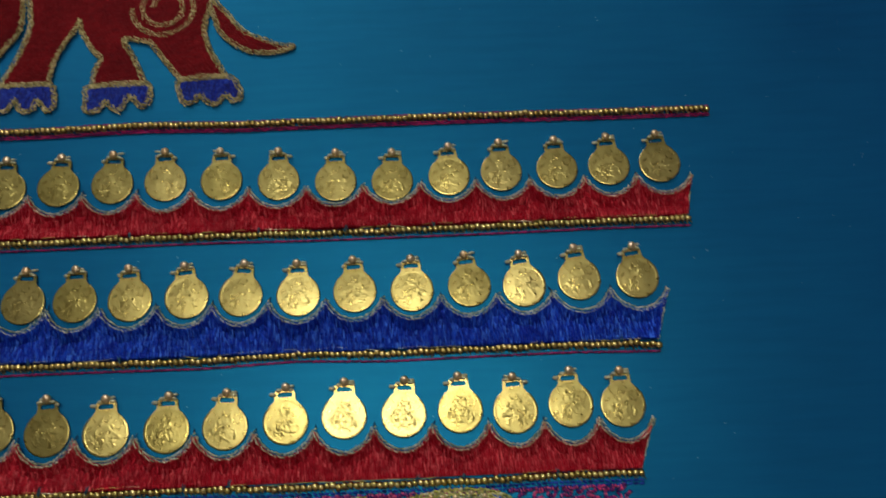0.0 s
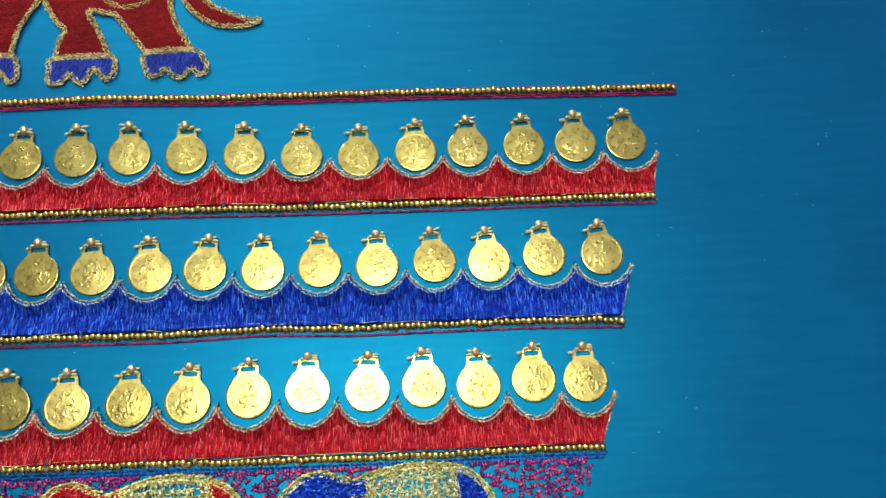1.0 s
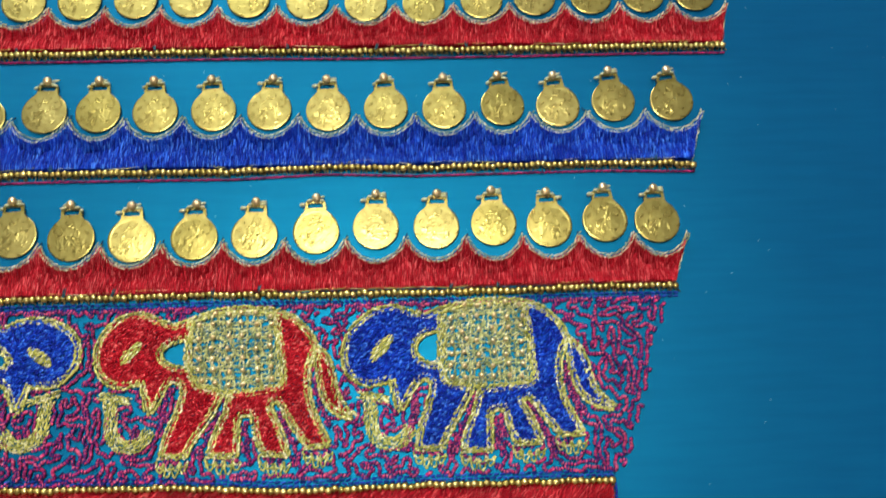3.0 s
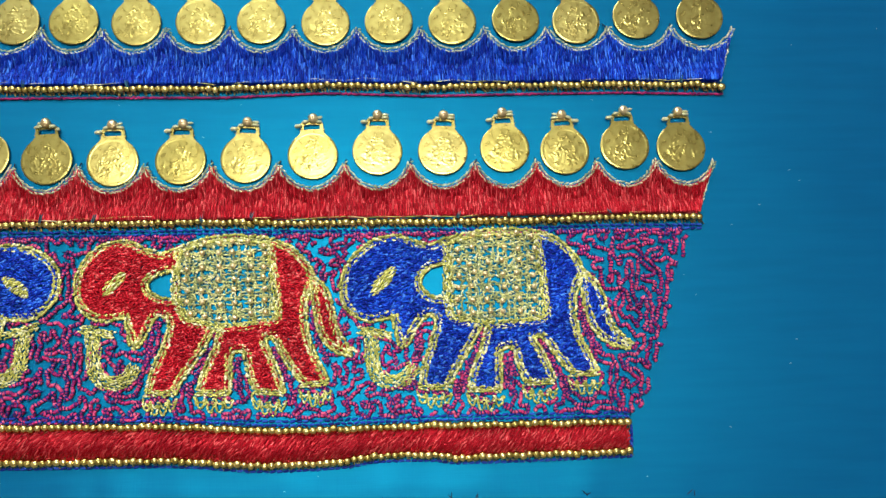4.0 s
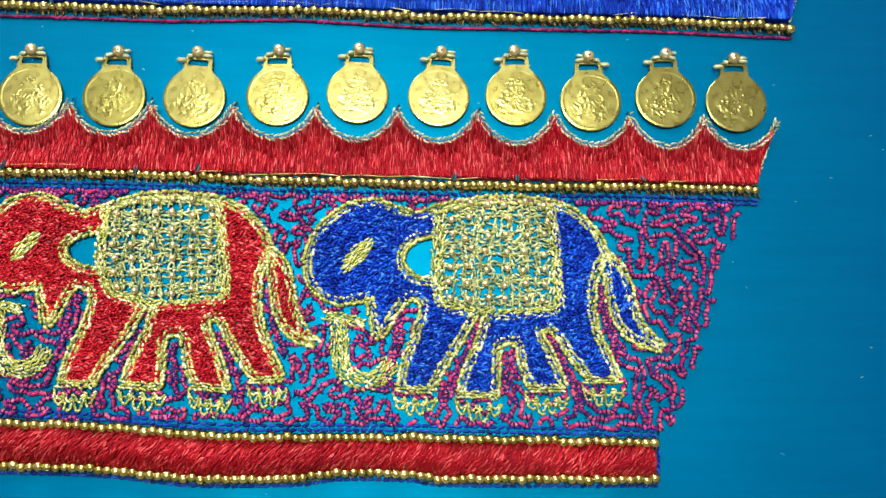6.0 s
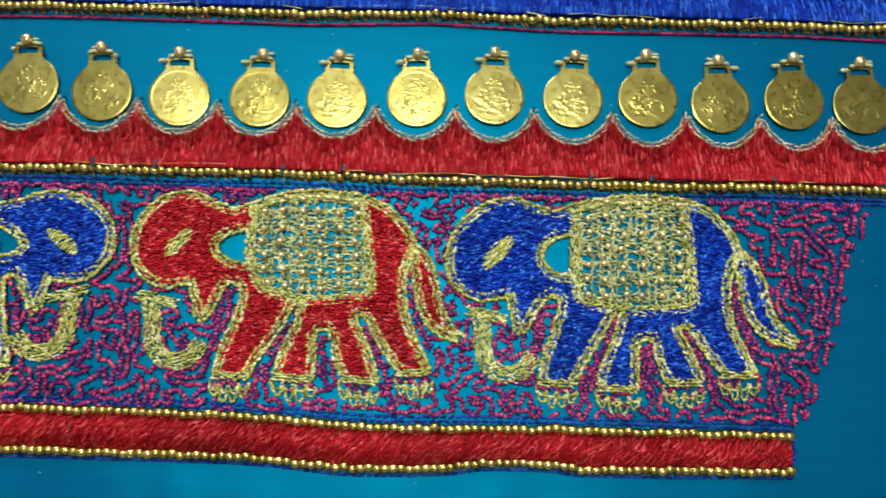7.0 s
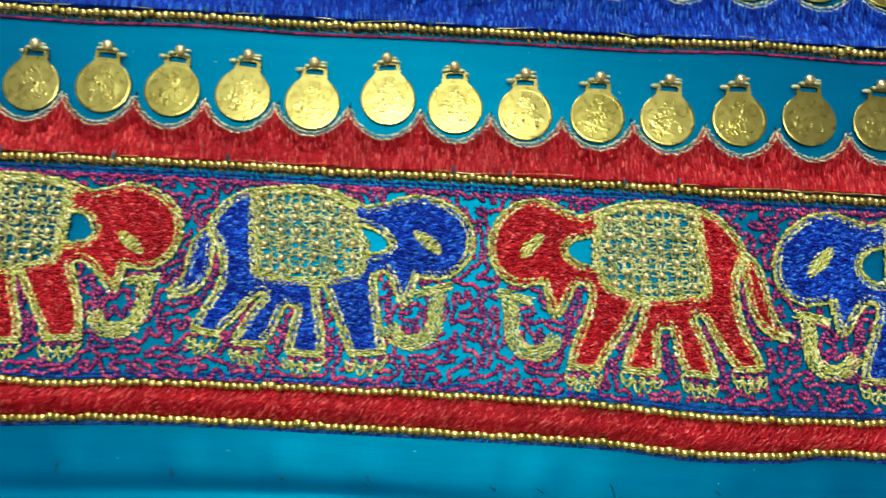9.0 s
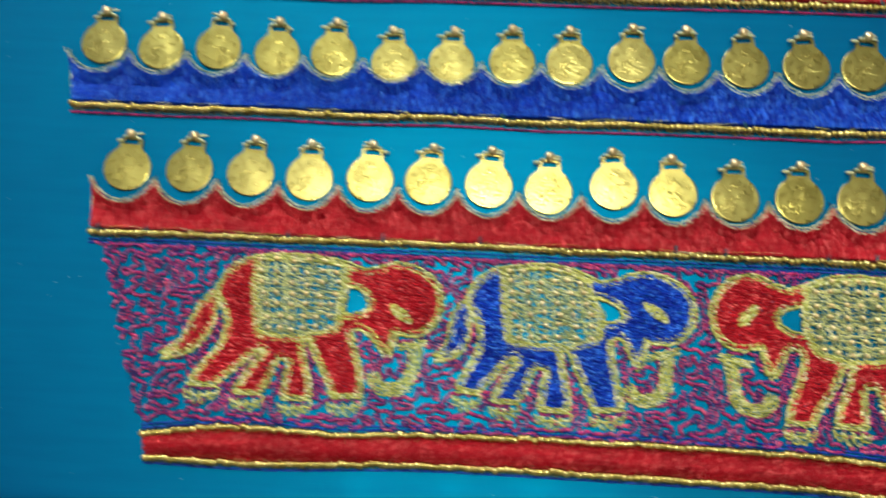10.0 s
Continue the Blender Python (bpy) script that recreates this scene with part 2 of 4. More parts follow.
def cord(path, rng, rows=2, gap=0.055, length=0.10, thick=0.055, slant=24, z=0.05, wild=0.008):
    """Rows of short slanted stitches along a path: start and end points."""
    a, b = [], []
    for r in range(rows):
        q, t = even(path, length * 0.78)
        q, t = q[:-1], t[:-1]
        q = q + t * length * 0.4 * (r % 2)
        side = np.stack([-t[:, 1], t[:, 0]], 1)
        c = q + side * gap * (r - (rows - 1) / 2) + rng.normal(0, wild, q.shape)
        turn = np.radians(slant * (1 if r % 2 else -1) + rng.normal(0, 9, len(c)))
        way = t * np.cos(turn)[:, None] + side * np.sin(turn)[:, None]
        half = length * rng.uniform(0.42, 0.62, len(c))[:, None]
        zz = z + rng.normal(0, 0.006, len(c))
        tip = rng.normal(0, 0.011, len(c))
        a.append(np.c_[c - way * half, zz - tip])
        b.append(np.c_[c + way * half, zz + tip])
    return np.vstack(a), np.vstack(b)


def crossings(poly, y):
    x0, y0 = poly[:, 0], poly[:, 1]
    x1, y1 = np.roll(x0, -1), np.roll(y0, -1)
    hit = (y0 <= y) != (y1 <= y)
    return np.sort(x0[hit] + (y - y0[hit]) / (y1[hit] - y0[hit]) * (x1[hit] - x0[hit]))


def satin(polys, rng, angle=0.0, gap=0.036, length=0.28, z=0.03, dome=0.02, wild=0.1):
    """Rows of stitches that fill an outline, even-odd, at an angle."""
    ca, sa = math.cos(math.radians(angle)), math.sin(math.radians(angle))
    turned = [np.asarray(p) @ np.array([[ca, -sa], [sa, ca]]) for p in polys]
    lo, hi = min(p[:, 1].min() for p in turned), max(p[:, 1].max() for p in turned)
    a, b = [], []
    for y in np.arange(lo + gap / 2, hi, gap):
        xs = np.sort(np.concatenate([crossings(p, y) for p in turned]))
        for x0, x1 in zip(xs[::2], xs[1::2]):
            if x1 - x0 < 0.04:
                continue
            n = max(1, int(round((x1 - x0) / length + rng.uniform(-0.4, 0.4))))
            cut = np.linspace(x0, x1, n + 1)
            cut[1:-1] += rng.uniform(-0.35, 0.35, n - 1) * (x1 - x0) / n
            for u, v in zip(cut[:-1], cut[1:]):
                e0 = min(1, (u - x0) / 0.18, (x1 - u) / 0.18) if n > 1 else 0
                e1 = min(1, (v - x0) / 0.18, (x1 - v) / 0.18) if n > 1 else 0
                a.append((u - 0.012, y + rng.normal(0, gap * wild), z + dome * max(0, e0) + rng.normal(0, 0.004)))
                b.append((v + 0.012, y + rng.normal(0, gap * wild), z + dome * max(0, e1) + rng.normal(0, 0.004)))
    a, b = np.array(a), np.array(b)
    back = np.array([[ca, sa], [-sa, ca]])
    a[:, :2], b[:, :2] = a[:, :2] @ back, b[:, :2] @ back
    return a, b


def slab(poly, z0, z1):
    """A thin padded layer under the stitches."""
    bm = bmesh.new()
    vs = [bm.verts.new((x, y, z1)) for x, y in poly]
    f = bm.faces.new(vs)
    if f.normal.z < 0:
        f.normal_flip()
    bmesh.ops.triangulate(bm, faces=[f])
    ring = [bm.verts.new((x, y, z0)) for x, y in poly]
    n = len(vs)
    for i in range(n):
        j = (i + 1) % n
        for tri in ((vs[i], ring[i], ring[j]), (vs[i], ring[j], vs[j])):
            bm.faces.new(tri)
    bmesh.ops.recalc_face_normals(bm, faces=bm.faces)
    bm.verts.index_update()
    v = [tuple(x.co) for x in bm.verts]
    f = [[x.index for x in face.verts] for face in bm.faces]
    bm.free()
    return v, f


def lathe(profile, sides=14):
    """Radius and height pairs turned about z."""
    ang = np.arange(sides) * 2 * np.pi / sides
    v = [(r * math.cos(a), r * math.sin(a), z) for r, z in profile for a in ang]
    f = [(k * sides + i, k * sides + (i + 1) % sides, (k + 1) * sides + (i + 1) % sides, (k + 1) * sides + i) for k in range(len(profile) - 1) for i in range(sides)]
    return np.array(v), np.array(f)


# ---------------------------------------------------------------- the room, the table and the cloth
def box(name, size, at, mat, label, kind="structure"):
    sx, sy, sz = (s / 2 for s in size)
    bm = bmesh.new()
    bmesh.ops.create_cube(bm, size=1)
    for v in bm.verts:
        v.co = Vector((v.co.x * 2 * sx, v.co.y * 2 * sy, v.co.z * 2 * sz))
    bmesh.ops.bevel(bm, geom=list(bm.edges), offset=min(size) * 0.06, segments=2, affect="EDGES")
    me = bpy.data.meshes.new(name)
    bm.to_mesh(me)
    bm.free()
    me.materials.append(mat)
    ob = new(name, me)
    ob.location = at
    return tagged(ob, label, kind=kind)


box("floor", (4.2, 4.2, 0.1), (0, 0, -0.80), FLOORM, "plain stone floor of the room")
box("ceiling", (4.2, 4.2, 0.1), (0, 0, 1.95), CEIL, "plain white painted ceiling")
box("wall_north", (4.2, 0.1, 2.65), (0, 2.05, 0.575), WALL, "plain cream painted wall")
box("wall_south", (4.2, 0.1, 2.65), (0, -2.05, 0.575), WALL, "plain cream painted wall")
box("wall_east", (0.1, 4.0, 2.65), (2.05, 0, 0.575), WALL, "plain cream painted wall")
box("wall_west", (0.1, 4.0, 2.65), (-2.05, 0, 0.575), WALL, "plain cream painted wall")


def work_table():
    t = new("work_table")
    t.location = (0, 0, -0.75)
    tagged(t, "plain brown wooden work table under the cloth", "table")
    for name, size, at in [("tabletop", (1.2, 0.8, 0.03), (0, 0, 0.728))] + [("leg", (0.06, 0.06, 0.713), (sx * 0.54, sy * 0.34, 0.3565)) for sx in (-1, 1) for sy in (-1, 1)]:
        ob = box(name, size, at, WOOD, "", "")
        ob.parent = t
    return t


work_table()


PUCKERS = [-8.6, -6.4, -4.4, -2.7, -0.4, 0.5, 1.9, 4.0, 6.0, 7.4, 7.9, 10.2, 12.4]


def cloth_height(x, y):
    """Soft unevenness of the spread cloth, in centimetres; calm under the work."""
    calm = max(0.0, min(1.0, (abs(y - 0.5) - 8.0) / 2.5))
    n = noise.noise(Vector((x * 0.10, y * 0.13, 3.0))) * 0.10 + noise.noise(Vector((x * 0.35, y * 0.5, 7.0))) * 0.03
    hem = math.exp(-(((y + 8.75 + 0.1 * math.sin(x * 0.4)) / 0.22) ** 2)) * -0.045 * max(0.0, min(1.0, (1.5 - x) / 4))
    pucker = sum(0.035 * math.exp(-(((x - px) / 0.14) ** 2) - ((y + 8.15) / 0.4) ** 2) for px in PUCKERS)
    return -0.02 + n * (0.2 + calm) * 0.5 + hem + pucker


def cloth_sheet():
    nx, ny, w, h = 320, 190, 104.0, 70.0
    xs = np.linspace(-w / 2, w / 2, nx)
    ys = np.sort(np.r_[np.linspace(-h / 2, h / 2, ny), np.linspace(-9.6, -7.6, 50)])
    ny = len(ys)
    v = [(x, y, cloth_height(x, y)) for y in ys for x in xs]
    f = [(j * nx + i, j * nx + i + 1, (j + 1) * nx + i + 1, (j + 1) * nx + i) for j in range(ny - 1) for i in range(nx - 1)]
    ob = link_mesh("cloth", v, f, CLOTH)
    mod = ob.modifiers.new("thickness", "SOLIDIFY")
    mod.thickness, mod.offset = 0.0004, -1
    return tagged(ob, "smooth bright blue silk cloth spread flat on the table", "cloth", kind="structure")


cloth_sheet()

# ---------------------------------------------------------------- beads, coins and scalloped bands
BEAD_V, BEAD_F = lathe([(0.020, -0.072), (0.064, -0.068), (0.086, -0.040), (0.091, 0.0), (0.086, 0.040), (0.064, 0.068), (0.020, 0.072)], 10)
BEAD_ME = link_mesh("bead", BEAD_V, BEAD_F, BEAD)
BEAD_MESH = BEAD_ME.data
bpy.data.objects.remove(BEAD_ME)


def bead_row(path, parent, rng, pitch=0.142, z=0.085):
    """Barrel beads strung on a line, each lying along it."""
    q, t = even(path, pitch)
    for (x, y), (tx, ty) in zip(q, t):
        ob = new("bead", BEAD_MESH)
        ob.parent = parent
        turn = math.degrees(math.atan2(ty, tx)) + rng.normal(0, 9)
        s = rng.uniform(0.90, 1.08)
        ob.matrix_basis = pose(x * CM, (y + rng.normal(0, 0.013)) * CM, (z + rng.normal(0, 0.008)) * CM, rng.normal(0, 5), 90, turn) @ Matrix.Diagonal((s, s, s * rng.uniform(0.95, 1.16), 1))


def bead_line_path(x0, x1, y, wave, seed):
    xs = np.linspace(x0, x1, int((x1 - x0) / 0.5) + 1)
    r = np.random.RandomState(seed)
    wob = np.interp(xs, np.linspace(x0, x1, 14), r.normal(0, wave, 14))
    ys = (y(xs) if callable(y) else y) + wob
    return spline(np.c_[xs, ys], per=6)


def stitch_row(path, rng, off, length=0.16, z=0.03, slant=5, step=0.86):
    q, t = even(path, length * step)
    side = np.stack([-t[:, 1], t[:, 0]], 1)
    c = q + side * off
    turn = np.radians(slant + rng.normal(0, 10, len(c)))
    way = t * np.cos(turn)[:, None] + side * np.sin(turn)[:, None]
    zz = np.full(len(c), z)
    return np.c_[c - way * length * 0.52, zz], np.c_[c + way * length * 0.52, zz]


def add_stitches(name, ab, mat, parent, width, height, label="", bow=0.0):
    a, b = ab
    v, f = stitch_mesh(a, b, width, height, bow)
    return part(name, v, f, mat, parent, label, "stuff")


def joined(*pairs):
    return np.vstack([p[0] for p in pairs]), np.vstack([p[1] for p in pairs])


def wraps(path, rng, pitch=0.055, reach=0.085):
    """Short threads tied across a string of beads."""
    q, t = even(path, pitch)
    side = np.stack([-t[:, 1], t[:, 0]], 1)
    c = q + rng.normal(0, 0.012, q.shape) - side * 0.02
    a, b = c + side * reach * 0.8, c - side * reach * rng.uniform(0.9, 1.45, (len(q), 1)) + t * rng.normal(0.05, 0.05, (len(q), 1))
    z = np.full(len(q), 0.02)
    return np.c_[a, z], np.c_[b, z]


def scalloped_band(name, label, coins, base_y, valley_y, peak_y, left, right, mat, under, seed):
    """A satin band with a scalloped upper edge that cups a row of coins, and a string of beads below."""
    rng = np.random.RandomState(seed)
    t = thing(name, label, "band", "scalloped bands")
    coins = sorted(coins)
    mids = [(a + b) / 2 for a, b in zip(coins[:-1], coins[1:])]
    ends = [left(peak_y), *mids, right(peak_y)]
    top = []
    for c, e0, e1 in zip(coins, ends[:-1], ends[1:]):
        for u in np.linspace(-1, 1, 15)[:-1]:
            x = e0 + (e1 - e0) * (u + 1) / 2
            dip = math.sqrt(max(0, 1 - u * u))
            top.append((x, peak_y + (valley_y - peak_y) * (0.6 * (1 - u * u) + 0.4 * dip)))
    top.append((right(peak_y), peak_y))
    top = np.array(top)
    bottom = np.array([(right(base_y), base_y + 0.10), (left(base_y), base_y + 0.10)])
    outline = np.vstack([top, bottom])
    v, f = slab(outline, -0.06, 0.03)
    part("backing", v, f, mat, t, smooth=False)
    a, b = satin([outline], rng, 90, 0.021, 0.15, 0.04, 0.0, 0.45)
    for p in (a, b):
        # padded along the scallops, sunk below them, and padded again above the beads
        rim = np.interp(p[:, 0], top[:, 0], top[:, 1])
        s = np.clip((rim - p[:, 1]) / (rim - base_y - 0.1), 0, 1)
        p[:, 2] += 0.165 * np.cos(np.pi / 2 * np.clip(s / 0.46, 0, 1)) ** 2 + 0.15 * np.sin(np.pi / 2 * np.clip((s - 0.30) / 0.6, 0, 1)) ** 1.5 + 0.005 * np.sin(p[:, 0] * 61) * np.sin(p[:, 0] * 23.7) - 0.02
    add_stitches("satin_fill", (a, b), mat, t, 0.029, 0.04)
    edge = cord(top + np.array([0, 0.015]), rng, 2, 0.076, 0.080, 0.045, 26, 0.175)
    sides = [cord(np.array([(g(peak_y), peak_y), (g(base_y), base_y + 0.05)]), rng, 1, 0.05, 0.085, 0.045, 20, 0.06) for g in (left, right)]
    add_stitches("scallop_cord", joined(edge, *sides), PALE, t, 0.038, 0.045, "pale gold zari cord")
    gap = 1.12 if under is NAVY else 0.86
    line = bead_line_path(left(base_y), right(base_y), base_y, 0.025, seed)
    bead_row(line, t, rng)
    rows = [(-0.25, 14), (-0.165, -9)] if under is NAVY else [(-0.185, 8)]
    add_stitches("edging", joined(*[stitch_row(line, rng, o, 0.125, z=0.025, slant=k, step=gap) for o, k in rows]), under, t, 0.060, 0.05)
    add_stitches("couching", wraps(line, rng), OLIVE, t, 0.032, 0.035, "dark olive couching thread")
    # a loose gold thread above the beads, knots across them and dark tails at the scallops' tips
    q, tan = even(line + np.array([0, 0.105]), 0.42)
    q[:, 1] += rng.normal(0, 0.022, len(q))
    keep = rng.rand(len(q) - 1) < 0.5
    add_stitches("running_thread", (np.c_[q[:-1], np.full(len(q) - 1, 0.17)][keep], np.c_[q[1:], np.full(len(q) - 1, 0.17)][keep]), ZARI, t, 0.020, 0.022, "loose gold running thread")
    q, tan = even(line, 1.15)
    q = q[rng.rand(len(q)) < 0.4] + rng.normal(0, 0.12, (1, 2)) * (1, 0)
    a = np.c_[q + np.array([0, 0.20]) + rng.normal(0, 0.02, q.shape), np.full(len(q), 0.17)]
    b = np.c_[q + np.array([0, 0.02]) + rng.normal(0, 0.03, q.shape), np.full(len(q), 0.19)]
    add_stitches("tie_knot", joined((a, b), (a + np.array([0.05, 0.01, 0]), b + np.array([0.03, -0.02, 0]))), KNOT, t, 0.036, 0.036, "dull teal tie knots")
    tips = np.array([(m, peak_y) for m in mids])
    a = np.c_[tips + rng.normal(0, 0.015, tips.shape) + np.array([0, 0.02]), np.full(len(tips), 0.10)]
    b = np.c_[tips + rng.normal(0, 0.04, tips.shape) + np.array([0, 0.16]), np.full(len(tips), 0.03)]
    add_stitches("thread_tail", (a, b), DARK, t, 0.035, 0.03, "dark thread tails at the tips")
    return t


# each coin: place across, place up, lean in degrees
COIN_A = [(14.64, 5.83, 4), (13.23, 5.8, 1), (11.79, 5.76, 3), (10.25, 5.74, 1), (8.81, 5.67, 2), (7.25, 5.57, -1), (5.7, 5.62, 0), (4.14, 5.71, 1), (2.58, 5.77, 1), (1.05, 5.8, 3), (-0.39, 5.78, -1), (-1.85, 5.75, -3), (-3.3, 5.72, 0), (-5.0, 5.72, 0), (-6.5, 5.72, 0), (-8.05, 5.72, 0), (-9.6, 5.72, 0), (-11.1, 5.72, 0), (-12.65, 5.72, 0), (-14.2, 5.72, 0), (-15.75, 5.72, 0)]
COIN_B = [(13.65, 2.59, 8), (12.11, 2.6, 6), (10.65, 2.48, 7), (9.21, 2.53, 6), (7.7, 2.47, 1), (6.2, 2.5, 3), (4.72, 2.46, 2), (3.22, 2.51, -6), (1.81, 2.51, 5), (0.34, 2.49, 4), (-1.09, 2.52, 1), (-2.43, 2.52, -3), (-3.95, 2.4, 0), (-5.36, 2.38, 1), (-6.86, 2.29, -1), (-8.29, 2.24, 3), (-9.81, 2.41, -3), (-11.23, 2.38, 0), (-12.73, 2.48, -3), (-14.18, 2.42, 3), (-15.65, 2.52, 0)]
COIN_C = [(12.91, -0.7, 1), (11.6, -0.65, 2), (10.2, -0.75, 3), (8.82, -0.68, 2), (7.4, -0.73, -3), (5.91, -0.71, -1), (4.45, -0.79, 2), (2.95, -0.86, -3), (1.5, -0.88, 0), (-0.0, -0.9, 2), (-1.45, -0.84, 3), (-2.84, -0.73, 4), (-4.39, -0.91, -1), (-5.82, -0.81, -5), (-7.27, -0.79, -5), (-8.68, -0.78, -3), (-10.14, -0.82, -1), (-11.58, -0.76, -5), (-13.08, -0.73, -5), (-14.61, -0.75, -3)]


def right_edge(y):
    return float(np.interp(y, [-6.69, -4.95, -3.78, -2.57, -2.35, -1.14, 0.9, 2.0, 4.18, 5.47, 7.46], [11.55, 12.24, 12.56, 13.04, 13.18, 13.61, 14.0, 14.3, 15.2, 15.47, 16.16]))


def left_edge(y):
    return float(np.interp(y, [-6.66, -4.5, -2.78, -2.4, -1.02, 0.85, 2.24, 4.2, 7.46], [-13.62, -14.42, -15.02, -15.24, -15.41, -16.2, -16.49, -17.3, -18.3]))


scalloped_band("scalloped_band", "red satin-stitched scalloped band edged with pale gold cord", [c[0] for c in COIN_A], 4.16, 4.88, 5.43, left_edge, right_edge, RED, PURPLE, 11)
scalloped_band("scalloped_band", "royal blue satin-stitched scalloped band edged with pale gold cord", [c[0] for c in COIN_B], 0.83, 1.69, 2.24, left_edge, right_edge, BLUE, PURPLE, 12)
scalloped_band("scalloped_band", "red satin-stitched scalloped band above the elephants", [c[0] for c in COIN_C], -2.36, -1.63, -1.05, left_edge, right_edge, RED, NAVY, 13)


COIN_R = 0.565


def coin_face(seed, rings=43, sides=96):
    """Stamped face: a thin rim and a worn heap of relief, broad below and pointed above; plain, no figure."""
    r = np.random.RandomState(seed)
    ridges = []
    while len(ridges) < 230:
        x, y = r.uniform(-0.40, 0.40), r.uniform(-0.36, 0.38)
        if abs(x) < 0.05 + 0.40 * (0.40 - y) / 0.62 and x * x + y * y < 0.165:
            a = r.uniform(0, np.pi) if r.rand() < 0.6 else r.normal(0, 0.4)
            ridges.append((x, y, math.cos(a), math.sin(a), r.uniform(0.014, 0.038), r.uniform(0.008, 0.013), r.uniform(-0.005, 0.008)))
    dots = r.rand() < 0.5
    i, k = np.meshgrid(np.arange(sides), np.arange(rings + 1))
    rad, a = COIN_R * (k / rings) ** 0.85, 2 * np.pi * i / sides
    x, y = rad * np.cos(a), rad * np.sin(a)
    z = 0.042 + 0.004 * np.exp(-(x**2 + (y + 0.05) ** 2) / 0.05)
    for cx, cy, ca, sa, long, wide, h in ridges:
        u, w = (x - cx) * ca + (y - cy) * sa, (y - cy) * ca - (x - cx) * sa
        z += h * np.exp(-((u / long) ** 2) - (w / wide) ** 2)
    z += 0.0032 * np.exp(-(((rad - 0.515) / 0.014) ** 2)) * (0.5 + 0.5 * np.cos(50 * a) if dots else 1)
    z -= 0.010 * np.clip((rad - 0.545) / 0.025, 0, 1) ** 2 + 0.006 * (rad / COIN_R) ** 2
    v = np.stack([x, y, z], -1).reshape(-1, 3).tolist()
    f = [(k * sides + i, k * sides + (i + 1) % sides, (k + 1) * sides + (i + 1) % sides, (k + 1) * sides + i) for k in range(rings) for i in range(sides)]
    base = len(v)
    v += v[rings * sides : (rings + 1) * sides]
    v += [(COIN_R * math.cos(2 * math.pi * i / sides), COIN_R * math.sin(2 * math.pi * i / sides), 0.0) for i in range(sides)]
    f += [(base + i, base + (i + 1) % sides, base + sides + (i + 1) % sides, base + sides + i) for i in range(sides)]
    return v, f


def coin(seed):
    """A stamped brass coin with its flat neck, square eye, stitching bead and a bent thread end."""
    t = thing("coin_pendant", "round stamped gold-coloured coin pendant sewn on by its eye", "coin", "gold coins")
    v, f = coin_face(seed)
    part("disc", v, f, GOLD, t)
    neck = spline([(-0.40, 0.38), (-0.33, 0.46), (-0.275, 0.52), (-0.252, 0.575), (-0.25, 0.605), (0.25, 0.605), (0.252, 0.575), (0.275, 0.52), (0.33, 0.46), (0.40, 0.38)], per=4)
    v, f = slab(neck, 0.0, 0.0375)
    part("neck", v, f, GOLD, t, smooth=False)
    # the flat frame of the eye: a bent strip with a wide slot
    outer = spline([(-0.25, 0.59), (-0.255, 0.68), (-0.235, 0.765), (-0.15, 0.80), (0.15, 0.80), (0.235, 0.765), (0.255, 0.68), (0.25, 0.59)], per=5)
    inner = spline([(-0.18, 0.60), (-0.185, 0.66), (-0.17, 0.71), (-0.12, 0.725), (0.12, 0.725), (0.17, 0.71), (0.185, 0.66), (0.18, 0.60)], per=5)
    v, f = slab(np.vstack([outer, inner[::-1]]), 0.0, 0.0405)
    part("eye", v, f, GOLD, t, smooth=False)
    v, f = lathe([(0.02, -0.085), (0.085, -0.07), (0.112, -0.022), (0.114, 0.022), (0.085, 0.07), (0.02, 0.085)], 12)
    r = np.random.RandomState(seed)
    part("stitching_bead", v + np.array([r.uniform(-0.03, 0.05), 0.85, 0.10]), f, PEARL, t, "small pinkish gold bead")
    for x, y, u, w, wide in ((-0.22, 0.69, -0.35, 0.67, 0.10), (-0.21, 0.77, -0.05, 0.81, 0.09), (0.08, 0.86, 0.24, 0.89, 0.07), (0.06, 0.80, 0.24, 0.76, 0.08)):
        v, f = stitch_mesh([(x, y, 0.07)], [(u + r.uniform(-0.05, 0.05), w + r.uniform(-0.04, 0.04), 0.06)], wide, wide * 0.9, 0.015)
        part("thread_end", v, f, PALE, t, "short pale thread end")
    return t


COIN_KINDS = [coin(40 + k) for k in range(5)]
coin_rng = np.random.RandomState(5)
used = 0
for row in (COIN_A, COIN_B, COIN_C):
    for x, y, lean in row:
        k = coin_rng.randint(5)
        m = pose(x * CM, y * CM, 0.0003, coin_rng.normal(0, 1.0), coin_rng.normal(0, 1.0), lean) @ Matrix.Diagonal((coin_rng.choice([1, 1, 1, -1]), 1, 1, 1))
        if used < 5:
            COIN_KINDS[used].matrix_basis = m
        else:
            copy_thing(COIN_KINDS[k], m)
        used += 1


def beaded_line():
    rng = np.random.RandomState(31)
    t = thing("beaded_line", "line of gold beads between maroon and purple stitches", "bead trim")
    line = bead_line_path(-18.3, 16.16, 7.46, 0.03, 31)
    bead_row(line, t, rng)
    add_stitches("couching", wraps(line, rng), OLIVE, t, 0.032, 0.035, "dark olive couching thread")
    rows = [stitch_row(line, rng, o, z=zz, slant=s) for o, zz, s in ((0.11, 0.03, 12), (-0.13, 0.03, -8), (-0.19, 0.03, 5))]
    add_stitches("edging", joined(*rows), PURPLE, t, 0.05, 0.045, "maroon and purple stitches")


beaded_line()


